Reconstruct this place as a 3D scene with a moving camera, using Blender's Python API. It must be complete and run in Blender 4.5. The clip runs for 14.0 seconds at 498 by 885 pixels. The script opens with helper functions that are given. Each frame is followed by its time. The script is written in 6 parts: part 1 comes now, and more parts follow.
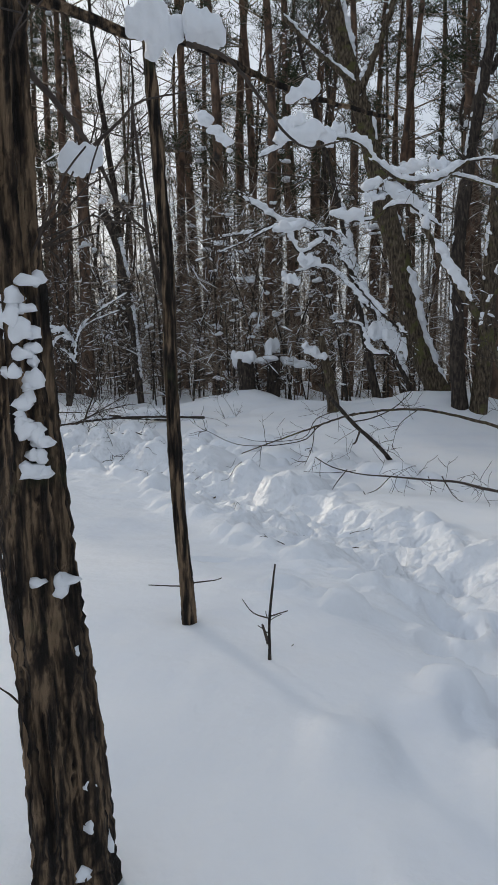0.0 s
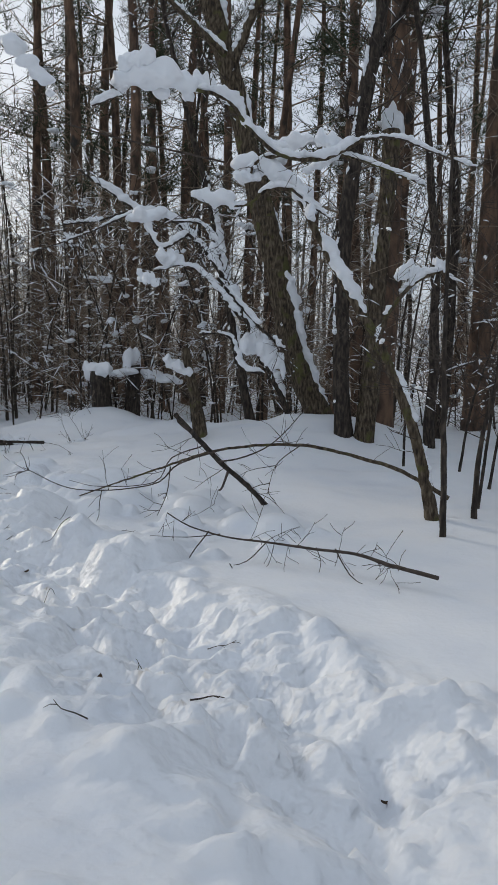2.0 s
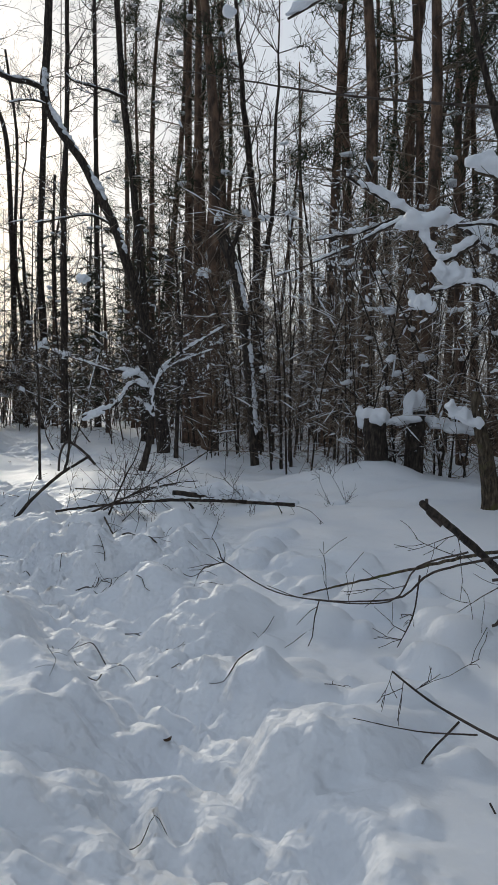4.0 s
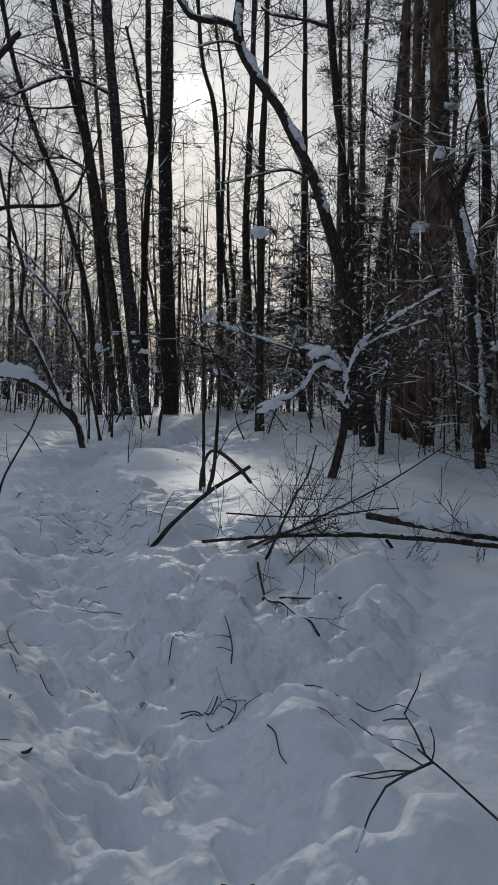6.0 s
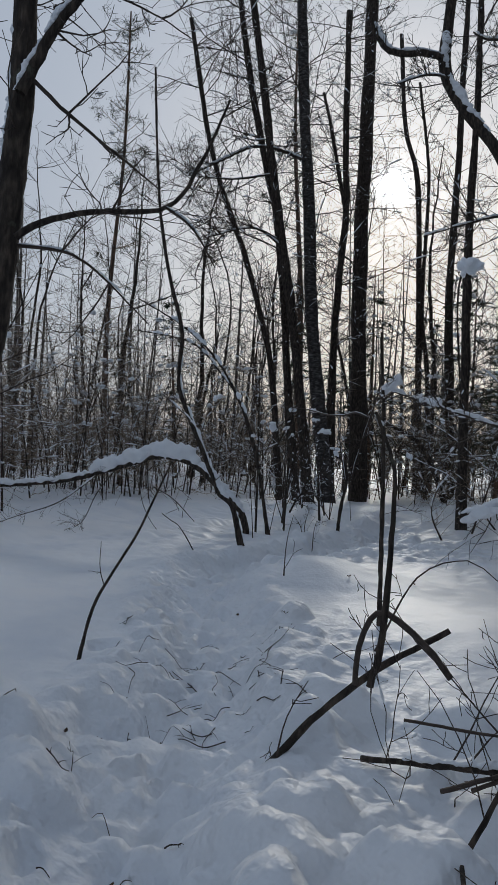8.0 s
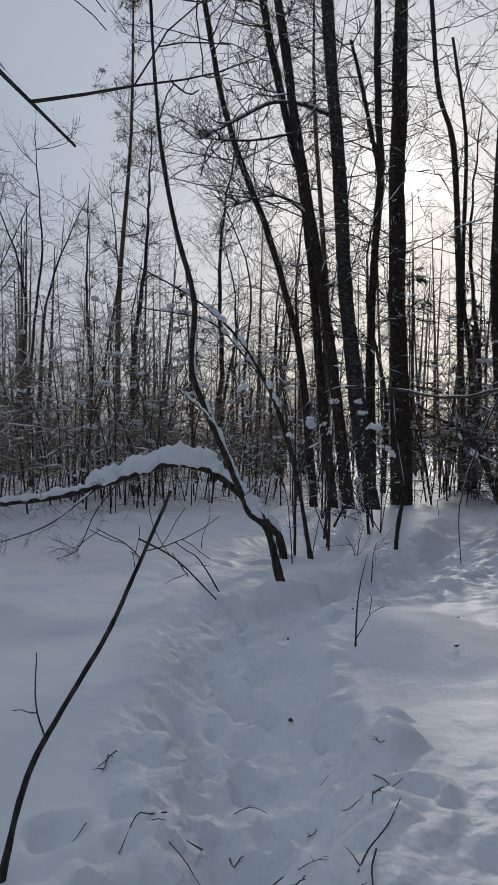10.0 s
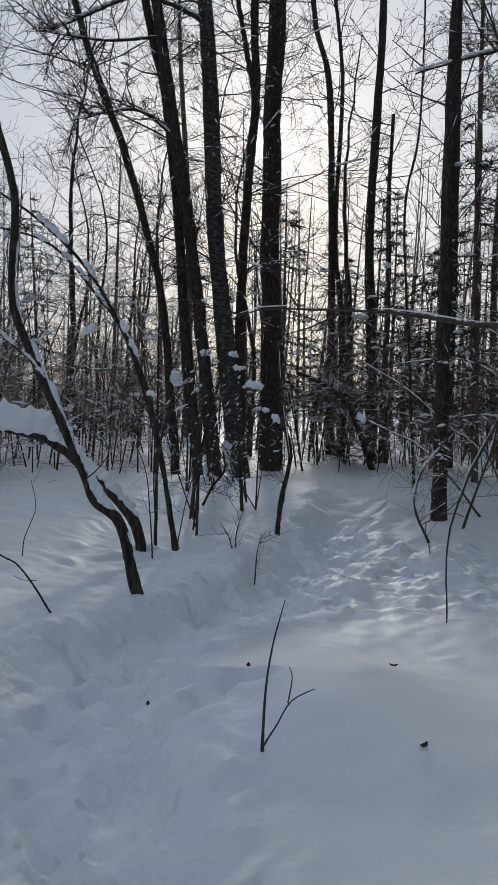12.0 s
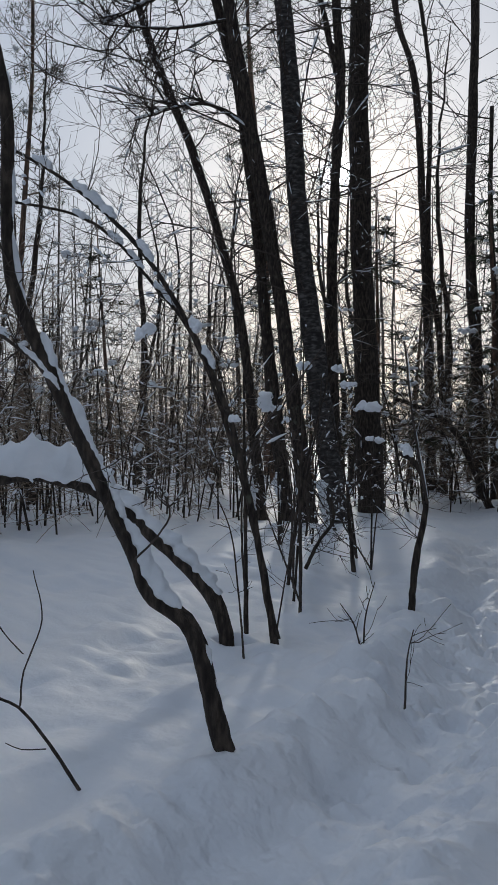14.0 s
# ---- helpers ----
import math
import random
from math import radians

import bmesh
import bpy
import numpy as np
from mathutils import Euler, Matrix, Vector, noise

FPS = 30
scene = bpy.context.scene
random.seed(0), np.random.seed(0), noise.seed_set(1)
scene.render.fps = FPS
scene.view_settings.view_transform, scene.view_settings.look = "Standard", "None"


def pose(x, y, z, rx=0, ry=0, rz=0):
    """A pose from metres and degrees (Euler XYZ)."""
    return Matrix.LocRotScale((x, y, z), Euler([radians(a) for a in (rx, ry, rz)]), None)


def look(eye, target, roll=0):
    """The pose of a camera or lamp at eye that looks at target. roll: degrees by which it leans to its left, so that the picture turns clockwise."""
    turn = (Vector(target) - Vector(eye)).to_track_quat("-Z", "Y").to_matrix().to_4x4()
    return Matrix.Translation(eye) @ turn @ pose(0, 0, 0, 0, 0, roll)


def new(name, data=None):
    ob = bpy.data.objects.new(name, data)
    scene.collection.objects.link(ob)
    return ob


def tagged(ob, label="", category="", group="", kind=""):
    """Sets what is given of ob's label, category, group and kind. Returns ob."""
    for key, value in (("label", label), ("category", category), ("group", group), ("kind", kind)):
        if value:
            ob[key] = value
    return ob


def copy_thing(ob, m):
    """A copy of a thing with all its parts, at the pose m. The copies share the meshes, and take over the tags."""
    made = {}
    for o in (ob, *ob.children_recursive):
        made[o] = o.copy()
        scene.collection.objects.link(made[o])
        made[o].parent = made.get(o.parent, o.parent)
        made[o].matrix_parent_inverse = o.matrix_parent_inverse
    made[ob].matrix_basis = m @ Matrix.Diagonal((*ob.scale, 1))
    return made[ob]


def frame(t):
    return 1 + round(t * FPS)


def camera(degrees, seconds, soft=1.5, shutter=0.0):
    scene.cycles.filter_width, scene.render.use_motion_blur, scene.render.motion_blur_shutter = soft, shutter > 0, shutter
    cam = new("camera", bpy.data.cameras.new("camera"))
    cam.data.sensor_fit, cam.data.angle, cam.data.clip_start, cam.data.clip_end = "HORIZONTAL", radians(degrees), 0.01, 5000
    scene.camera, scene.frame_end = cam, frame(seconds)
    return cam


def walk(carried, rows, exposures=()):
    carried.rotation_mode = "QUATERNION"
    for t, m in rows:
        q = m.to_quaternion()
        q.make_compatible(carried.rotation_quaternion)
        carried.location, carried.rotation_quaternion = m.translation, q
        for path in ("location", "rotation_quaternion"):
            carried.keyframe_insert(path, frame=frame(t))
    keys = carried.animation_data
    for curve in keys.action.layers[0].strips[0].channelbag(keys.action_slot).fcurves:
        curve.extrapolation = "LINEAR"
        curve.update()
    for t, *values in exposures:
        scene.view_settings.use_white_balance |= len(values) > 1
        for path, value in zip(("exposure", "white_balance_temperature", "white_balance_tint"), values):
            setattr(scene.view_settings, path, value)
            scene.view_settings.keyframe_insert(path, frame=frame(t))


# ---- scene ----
cam = camera(36.0, 14.0)
PATH = [
    (0, (0.973, -0.117, 1.125), (0.847, 1.867, 0.901), -0.4),
    (0.5, (0.937, 0.358, 1.157), (0.955, 2.345, 0.934), -0.6),
    (1, (0.900, 0.798, 1.153), (1.029, 2.782, 0.937), -0.2),
    (1.5, (0.954, 1.264, 1.204), (1.197, 3.238, 0.991), 0.3),
    (2, (1.172, 1.715, 1.233), (1.372, 3.695, 1.029), 1.0),
    (2.5, (1.285, 2.159, 1.243), (1.371, 4.146, 1.034), 2.7),
    (3, (1.404, 2.679, 1.319), (1.337, 4.670, 1.145), 3.1),
    (3.5, (1.519, 3.219, 1.317), (1.142, 5.180, 1.214), 1.6),
    (4, (1.497, 3.858, 1.329), (0.900, 5.763, 1.210), 1.3),
    (4.2, (1.440, 4.129, 1.348), (0.784, 6.013, 1.205), 1.5),
    (6.3, (0.518, 6.613, 1.418), (-0.641, 8.234, 1.257), 1.1),
    (6.5, (0.420, 6.855, 1.443), (-0.781, 8.448, 1.305), 1.2),
    (7, (0.126, 7.339, 1.442), (-1.163, 8.866, 1.364), 1.9),
    (7.5, (-0.264, 7.801, 1.484), (-1.642, 9.250, 1.442), 2.5),
    (7.7, (-0.419, 7.988, 1.464), (-1.869, 9.365, 1.458), 3.0),
    (9.8, (-2.535, 9.713, 1.472), (-4.094, 10.966, 1.479), 1.4),
    (10, (-2.709, 9.855, 1.511), (-4.235, 11.148, 1.514), 0.8),
    (10.5, (-3.165, 10.169, 1.509), (-4.558, 11.603, 1.469), -0.1),
    (11, (-3.582, 10.512, 1.555), (-4.892, 12.022, 1.496), 0.2),
    (11.5, (-3.967, 10.959, 1.560), (-5.253, 12.488, 1.468), 0.7),
    (12, (-4.280, 11.290, 1.562), (-5.538, 12.841, 1.460), 1.8),
    (12.5, (-4.659, 11.666, 1.594), (-5.906, 13.228, 1.525), 2.7),
    (13, (-5.079, 12.087, 1.511), (-6.485, 13.510, 1.501), 0.9),
    (13.5, (-5.551, 12.517, 1.556), (-7.035, 13.858, 1.547), 0.1),
    (14, (-6.015, 12.882, 1.492), (-7.427, 14.298, 1.483), -0.2),
]
walk(cam, [(t, look(eye, target, roll)) for t, eye, target, roll in PATH],
     exposures=[(0, 0.47, 6600, 8), (3.0, 0.5, 6550, 8), (4.2, 0.02, 6300, 7), (6.3, -0.53, 6000, 8), (7.5, -0.38, 6000, 8), (10, -0.30, 6050, 9), (11, -0.22, 6050, 9), (14, -0.12, 6050, 9)])
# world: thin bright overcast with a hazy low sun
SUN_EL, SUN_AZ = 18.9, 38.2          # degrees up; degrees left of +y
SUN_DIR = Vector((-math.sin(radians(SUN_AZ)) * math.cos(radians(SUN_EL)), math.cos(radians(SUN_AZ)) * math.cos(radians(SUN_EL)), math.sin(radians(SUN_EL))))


def build_world():
    world = bpy.data.worlds.new("winter_sky")
    scene.world = world
    world.use_nodes = True
    n, l = world.node_tree.nodes, world.node_tree.links
    n.clear()
    out, bg = n.new("ShaderNodeOutputWorld"), n.new("ShaderNodeBackground")
    sky = n.new("ShaderNodeTexSky")
    sky.sky_type, sky.sun_disc = "NISHITA", False
    sky.sun_elevation, sky.sun_rotation = radians(SUN_EL), radians(-SUN_AZ)
    sky.air_density, sky.dust_density, sky.ozone_density = 1.0, 2.5, 1.0
    co = n.new("ShaderNodeTexCoord")
    # cloud veil, a soft grey with faint streaks
    cl = n.new("ShaderNodeTexNoise")
    cl.inputs["Scale"].default_value, cl.inputs["Detail"].default_value = 2.2, 5.0
    l.new(co.outputs["Generated"], cl.inputs["Vector"])
    ramp = n.new("ShaderNodeValToRGB")
    ramp.color_ramp.elements[0].position, ramp.color_ramp.elements[0].color = 0.25, (0.308, 0.35, 0.422, 1)
    ramp.color_ramp.elements[1].position, ramp.color_ramp.elements[1].color = 0.75, (0.398, 0.435, 0.50, 1)
    l.new(cl.outputs["Fac"], ramp.inputs["Fac"])
    scale = n.new("ShaderNodeVectorMath"); scale.operation = "SCALE"
    scale.inputs[3].default_value = 0.10
    l.new(sky.outputs[0], scale.inputs[0])
    mix = n.new("ShaderNodeMix"); mix.data_type = "RGBA"
    mix.inputs[0].default_value = 0.86
    l.new(scale.outputs[0], mix.inputs[6]); l.new(ramp.outputs[0], mix.inputs[7])
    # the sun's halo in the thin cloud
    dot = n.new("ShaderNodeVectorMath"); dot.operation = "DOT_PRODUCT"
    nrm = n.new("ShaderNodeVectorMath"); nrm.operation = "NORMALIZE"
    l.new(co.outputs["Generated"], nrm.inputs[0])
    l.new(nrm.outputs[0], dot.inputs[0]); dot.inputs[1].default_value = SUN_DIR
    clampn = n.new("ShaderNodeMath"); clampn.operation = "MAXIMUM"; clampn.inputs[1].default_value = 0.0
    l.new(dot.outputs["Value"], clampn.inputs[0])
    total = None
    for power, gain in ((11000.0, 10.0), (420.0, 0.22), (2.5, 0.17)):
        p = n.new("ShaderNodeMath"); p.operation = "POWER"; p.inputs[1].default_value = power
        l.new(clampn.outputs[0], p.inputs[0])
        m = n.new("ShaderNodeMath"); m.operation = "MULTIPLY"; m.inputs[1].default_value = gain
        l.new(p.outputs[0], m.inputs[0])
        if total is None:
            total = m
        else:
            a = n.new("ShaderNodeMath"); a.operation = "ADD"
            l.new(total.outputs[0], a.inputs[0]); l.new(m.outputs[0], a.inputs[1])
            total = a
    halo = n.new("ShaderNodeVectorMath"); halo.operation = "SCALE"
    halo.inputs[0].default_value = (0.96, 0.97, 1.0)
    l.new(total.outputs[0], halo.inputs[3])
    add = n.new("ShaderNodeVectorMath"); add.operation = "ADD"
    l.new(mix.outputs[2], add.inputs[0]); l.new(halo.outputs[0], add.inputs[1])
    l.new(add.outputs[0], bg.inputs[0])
    bg.inputs[1].default_value = 1.0
    l.new(bg.outputs[0], out.inputs[0])


build_world()
sun = new("sun", bpy.data.lights.new("sun", "SUN"))
sun.data.energy, sun.data.angle, sun.data.color = 1.6, radians(4.0), (1.0, 0.9, 0.76)
sun.matrix_world = look((0, 0, 30), Vector((0, 0, 30)) - SUN_DIR)


# ---- materials ----
def material(name, colours, scale=6.0, rough=0.8, bump=0.5, bump_scale=30.0, stretch=1.0, spots=None, sss=0.0, detail=8.0, bump_dist=0.02, span=0.4):
    """Two noises in object space: a broad one for the colour, a fine one for the relief."""
    m = bpy.data.materials.new(name)
    m.use_nodes = True
    n, l = m.node_tree.nodes, m.node_tree.links
    bsdf = n["Principled BSDF"]
    co, mp = n.new("ShaderNodeTexCoord"), n.new("ShaderNodeMapping")
    mp.inputs["Scale"].default_value = (1, 1, stretch)
    l.new(co.outputs["Object"], mp.inputs["Vector"])
    big = n.new("ShaderNodeTexNoise")
    big.inputs["Scale"].default_value, big.inputs["Detail"].default_value = scale, detail
    l.new(mp.outputs[0], big.inputs["Vector"])
    ramp = n.new("ShaderNodeValToRGB")
    while len(ramp.color_ramp.elements) < len(colours):
        ramp.color_ramp.elements.new(0.5)
    for k, c in enumerate(colours):
        ramp.color_ramp.elements[k].position = 0.5 - span / 2 + span * k / max(1, len(colours) - 1)
        ramp.color_ramp.elements[k].color = (*c, 1)
    l.new(big.outputs["Fac"], ramp.inputs["Fac"])
    colour = ramp.outputs[0]
    fine = n.new("ShaderNodeTexNoise")
    fine.inputs["Scale"].default_value, fine.inputs["Detail"].default_value = bump_scale, 6.0
    l.new(mp.outputs[0], fine.inputs["Vector"])
    if spots:
        sp = n.new("ShaderNodeTexNoise")
        sp.inputs["Scale"].default_value = spots[1]
        sp.inputs["Detail"].default_value = 4.0
        l.new(co.outputs["Object"], sp.inputs["Vector"])
        r2 = n.new("ShaderNodeValToRGB")
        r2.color_ramp.elements[0].position, r2.color_ramp.elements[1].position = spots[2], spots[2] + 0.1
        l.new(sp.outputs["Fac"], r2.inputs["Fac"])
        mx = n.new("ShaderNodeMix"); mx.data_type = "RGBA"
        l.new(r2.outputs[0], mx.inputs[0]); l.new(colour, mx.inputs[6])
        mx.inputs[7].default_value = (*spots[0], 1)
        colour = mx.outputs[2]
    l.new(colour, bsdf.inputs["Base Color"])
    bsdf.inputs["Roughness"].default_value = rough
    bsdf.inputs["Specular IOR Level"].default_value = 0.3
    if sss:
        bsdf.inputs["Subsurface Weight"].default_value = sss
        bsdf.inputs["Subsurface Radius"].default_value = (0.03, 0.04, 0.05)
        bsdf.inputs["Subsurface Scale"].default_value = 0.5
    bp = n.new("ShaderNodeBump")
    bp.inputs["Strength"].default_value, bp.inputs["Distance"].default_value = bump, bump_dist
    l.new(fine.outputs["Fac"], bp.inputs["Height"]); l.new(bp.outputs[0], bsdf.inputs["Normal"])
    return m


SNOW = material("snow", [(0.80, 0.83, 0.88), (0.86, 0.88, 0.91), (0.88, 0.89, 0.91)], 1.7, 0.55, 0.22, 24.0, bump_dist=0.02)
SNOW_CAP = material("snow_cap", [(0.82, 0.85, 0.89), (0.88, 0.89, 0.91)], 5.0, 0.6, 0.3, 45.0, bump_dist=0.012)
BARK = material("bark_dark", [(0.018, 0.014, 0.012), (0.045, 0.036, 0.029), (0.11, 0.085, 0.066)], 30.0, 0.9, 1.0, 60.0, 0.3, ((0.10, 0.10, 0.075), 9.0, 0.64))
BARK_OLD = material("bark_furrowed", [(0.012, 0.009, 0.007), (0.04, 0.028, 0.02), (0.11, 0.075, 0.048), (0.27, 0.185, 0.115)], 55.0, 0.9, 1.0, 95.0, 0.13, ((0.07, 0.08, 0.035), 4.0, 0.60), bump_dist=0.05, span=0.2)
BARK_MOSS = material("bark_mossy", [(0.03, 0.023, 0.017), (0.10, 0.075, 0.05), (0.20, 0.16, 0.11)], 38.0, 0.9, 1.0, 60.0, 0.3, ((0.12, 0.115, 0.045), 5.0, 0.56), bump_dist=0.05, span=0.34)
BARK_BIRCH = material("bark_birch", [(0.022, 0.019, 0.017), (0.05, 0.045, 0.042), (0.16, 0.15, 0.14)], 9.0, 0.85, 0.8, 40.0, 2.6, ((0.03, 0.025, 0.022), 10.0, 0.6))
BARK_PINE = material("bark_pine", [(0.06, 0.042, 0.032), (0.13, 0.085, 0.06), (0.21, 0.13, 0.085)], 8.0, 0.9, 1.0, 24.0, 0.4, ((0.05, 0.045, 0.04), 3.0, 0.6), bump_dist=0.04, span=0.28)
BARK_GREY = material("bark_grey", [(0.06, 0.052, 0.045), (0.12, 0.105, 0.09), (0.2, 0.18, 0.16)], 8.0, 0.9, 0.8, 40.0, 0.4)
TWIG = material("twig", [(0.042, 0.033, 0.028), (0.10, 0.078, 0.064)], 20.0, 0.85, 0.3, 90.0)
TWIG_PALE = material("twig_pale", [(0.17, 0.127, 0.092), (0.36, 0.285, 0.215)], 20.0, 0.85, 0.3, 90.0)
# distant twigs: haze and some snow dust put into a paler grey
TWIG_HAZED = material("twig_hazed", [(0.16, 0.145, 0.13), (0.34, 0.33, 0.32)], 6.0, 0.9, 0.3, 60.0)
NEEDLE = material("needles", [(0.022, 0.030, 0.014), (0.05, 0.062, 0.03)], 5.0, 0.7, 0.2, 50.0)
LEAF = material("dead_leaf", [(0.05, 0.03, 0.018), (0.11, 0.065, 0.035)], 30.0, 0.8, 0.4, 90.0)


def roughen_trodden(m):
    """Broken crumbs where the snow is trodden, by its own trodden value."""
    n, l = m.node_tree.nodes, m.node_tree.links
    at = n.new("ShaderNodeAttribute")
    at.attribute_name = "trodden"
    co = n.new("ShaderNodeTexCoord")
    total = None
    for scale, gain in ((6.0, 0.9), (13.0, 0.5)):
        t = n.new("ShaderNodeTexNoise")
        t.inputs["Scale"].default_value, t.inputs["Detail"].default_value = scale, 2.0
        l.new(co.outputs["Object"], t.inputs["Vector"])
        g = n.new("ShaderNodeMath"); g.operation = "MULTIPLY"; g.inputs[1].default_value = gain
        l.new(t.outputs["Fac"], g.inputs[0])
        if total is None:
            total = g
        else:
            a = n.new("ShaderNodeMath"); a.operation = "ADD"
            l.new(total.outputs[0], a.inputs[0]); l.new(g.outputs[0], a.inputs[1])
            total = a
    k = n.new("ShaderNodeMath"); k.operation = "MULTIPLY"
    l.new(total.outputs[0], k.inputs[0]); l.new(at.outputs["Fac"], k.inputs[1])
    first = next(q for q in n if q.type == "BUMP")
    second = n.new("ShaderNodeBump")
    second.inputs["Strength"].default_value, second.inputs["Distance"].default_value = 1.0, 0.085
    l.new(k.outputs[0], second.inputs["Height"])
    l.new(first.outputs[0], second.inputs["Normal"])
    l.new(second.outputs[0], n["Principled BSDF"].inputs["Normal"])


roughen_trodden(SNOW)


# ---- geometry ----
def lattice(ix, iy, seed):
    h = (ix * 374761393 + iy * 668265263 + seed * 1442695041) & 0x7FFFFFFF
    h = ((h ^ (h >> 13)) * 1274126177) & 0x7FFFFFFF
    return ((h ^ (h >> 16)) & 0xFFFF) / 65535.0 - 0.5


def soft_noise(x, y, seed):
    ix, iy = np.floor(x).astype(np.int64), np.floor(y).astype(np.int64)
    fx, fy = x - ix, y - iy
    fx, fy = fx * fx * (3 - 2 * fx), fy * fy * (3 - 2 * fy)
    a, b = lattice(ix, iy, seed), lattice(ix + 1, iy, seed)
    c, d = lattice(ix, iy + 1, seed), lattice(ix + 1, iy + 1, seed)
    return (a * (1 - fx) + b * fx) * (1 - fy) + (c * (1 - fx) + d * fx) * fy


class Geo:
    def __init__(self):
        self.v, self.f, self.n = [], [], 0

    def add(self, verts, faces):
        self.v.append(np.asarray(verts, float))
        if isinstance(faces, np.ndarray):
            self.f.extend((faces + self.n).tolist())
        else:
            self.f.extend([tuple(i + self.n for i in f) for f in faces])
        self.n += len(verts)


ORIGIN = {}


def thing(name, base, label, category, group="", kind=""):
    ob = new(name)
    ob.empty_display_size = 0.2
    ob.location = base
    ORIGIN[ob.name] = Vector(base)
    return tagged(ob, label, category, group, kind)


def mesh_of(name, geo, mat, origin=(0, 0, 0), smooth=True):
    me = bpy.data.meshes.new(name)
    verts = np.concatenate(geo.v) - np.array(origin, float)
    me.from_pydata(verts.tolist(), [], geo.f)
    if smooth:
        me.polygons.foreach_set("use_smooth", [True] * len(me.polygons))
    me.materials.append(mat)
    me.update()
    return me


def part(name, geo, mat, parent, label="", kind=""):
    if not geo.n:
        return None
    o = ORIGIN[parent.name]
    ob = new(name, mesh_of(name, geo, mat, o))
    ob.parent = parent
    ORIGIN[ob.name] = o
    return tagged(ob, label, kind=kind)


def smooth_line(pts, step):
    """A Catmull-Rom curve through the control points, in even steps."""
    p = [np.array(q, float) for q in pts]
    if len(p) == 2:
        p = [p[0], (p[0] * 2 + p[1]) / 3, (p[0] + p[1] * 2) / 3, p[1]]
    p = [2 * p[0] - p[1]] + p + [2 * p[-1] - p[-2]]
    out = []
    for a, b, c, d in zip(p, p[1:], p[2:], p[3:]):
        k = max(2, int(np.linalg.norm(c - b) / step))
        for s in np.arange(k) / k:
            out.append(0.5 * (2 * b + (c - a) * s + (2 * a - 5 * b + 4 * c - d) * s * s + (3 * b - a - 3 * c + d) * s ** 3))
    out.append(p[-2])
    return np.array(out)


QUADS, RINGS = {}, {}


def thin_tube(geo, line, r0, r1, sides, rad=None):
    """The quick way for twigs and beads of snow: open at the tips."""
    n = len(line)
    if (n, sides) not in QUADS:
        QUADS[n, sides] = np.array([(i * sides + j, i * sides + (j + 1) % sides, (i + 1) * sides + (j + 1) % sides, (i + 1) * sides + j) for i in range(n - 1) for j in range(sides)])
        a = np.arange(sides) * 2 * np.pi / sides
        RINGS[sides] = np.cos(a)[None, :, None], np.sin(a)[None, :, None]
    tang = np.empty_like(line)
    tang[1:-1], tang[0], tang[-1] = line[2:] - line[:-2], line[1] - line[0], line[-1] - line[-2]
    way = line[-1] - line[0]
    ref = np.eye(3)[int(np.argmin(np.abs(way)))]
    w = np.cross(tang, ref)
    w /= np.sqrt((w * w).sum(1))[:, None] + 1e-9
    u = np.cross(w, tang)
    u /= np.sqrt((u * u).sum(1))[:, None] + 1e-9
    rad = np.linspace(r0, r1, n) if rad is None else np.asarray(rad)
    c, q = RINGS[sides]
    geo.add((line[:, None] + rad[:, None, None] * (c * u[:, None] + q * w[:, None])).reshape(-1, 3), QUADS[n, sides])


def tube(geo, line, r0, r1, sides=8, rough=0.0, rng=None, power=1.0, flare=0.0):
    """A round limb along the line, tapering from r0 to r1; rough: uneven bark, as a share of the radius; flare: the root swell."""
    if sides <= 5 and not rough:
        return thin_tube(geo, line, r0, r1, sides)
    n = len(line)
    tang = np.gradient(line, axis=0)
    tang /= np.linalg.norm(tang, axis=1)[:, None] + 1e-9
    ref = np.array([1.0, 0, 0]) if abs(tang[0][0]) < 0.8 else np.array([0, 1.0, 0])
    s = np.linspace(0, 1, n)
    rad = r0 + (r1 - r0) * s ** power
    if flare:
        rad = rad * (1 + flare * np.exp(-s * 14))
    ang = np.arange(sides) * 2 * np.pi / sides
    if rough:
        dist, seed = np.r_[0, np.cumsum(np.linalg.norm(np.diff(line, axis=0), axis=1))], int(rng.integers(500))
    verts = np.empty((n, sides, 3))
    for i in range(n):
        u = ref - tang[i] * (ref @ tang[i])
        u /= np.linalg.norm(u) + 1e-9
        ref = u
        w = np.cross(tang[i], u)
        r = np.full(sides, rad[i])
        if rough:
            r = r * (1 + rough * (0.3 * (rng.random(sides) - 0.5) + 1.7 * soft_noise(np.arange(sides) * 0.83 + seed, np.full(sides, dist[i] / (6 * r0)) + seed, 21)))
        verts[i] = line[i] + np.outer(np.cos(ang) * r, u) + np.outer(np.sin(ang) * r, w)
    faces = [(i * sides + j, i * sides + (j + 1) % sides, (i + 1) * sides + (j + 1) % sides, (i + 1) * sides + j) for i in range(n - 1) for j in range(sides)]
    faces.append(tuple((n - 1) * sides + j for j in range(sides)))
    geo.add(verts.reshape(-1, 3), faces)


def ico(level):
    bm = bmesh.new()
    bmesh.ops.create_icosphere(bm, subdivisions=level, radius=1.0)
    v = np.array([q.co[:] for q in bm.verts])
    f = np.array([tuple(q.index for q in g.verts) for g in bm.faces])
    bm.free()
    return v, f


ICO = {k: ico(k) for k in (1, 2, 3)}


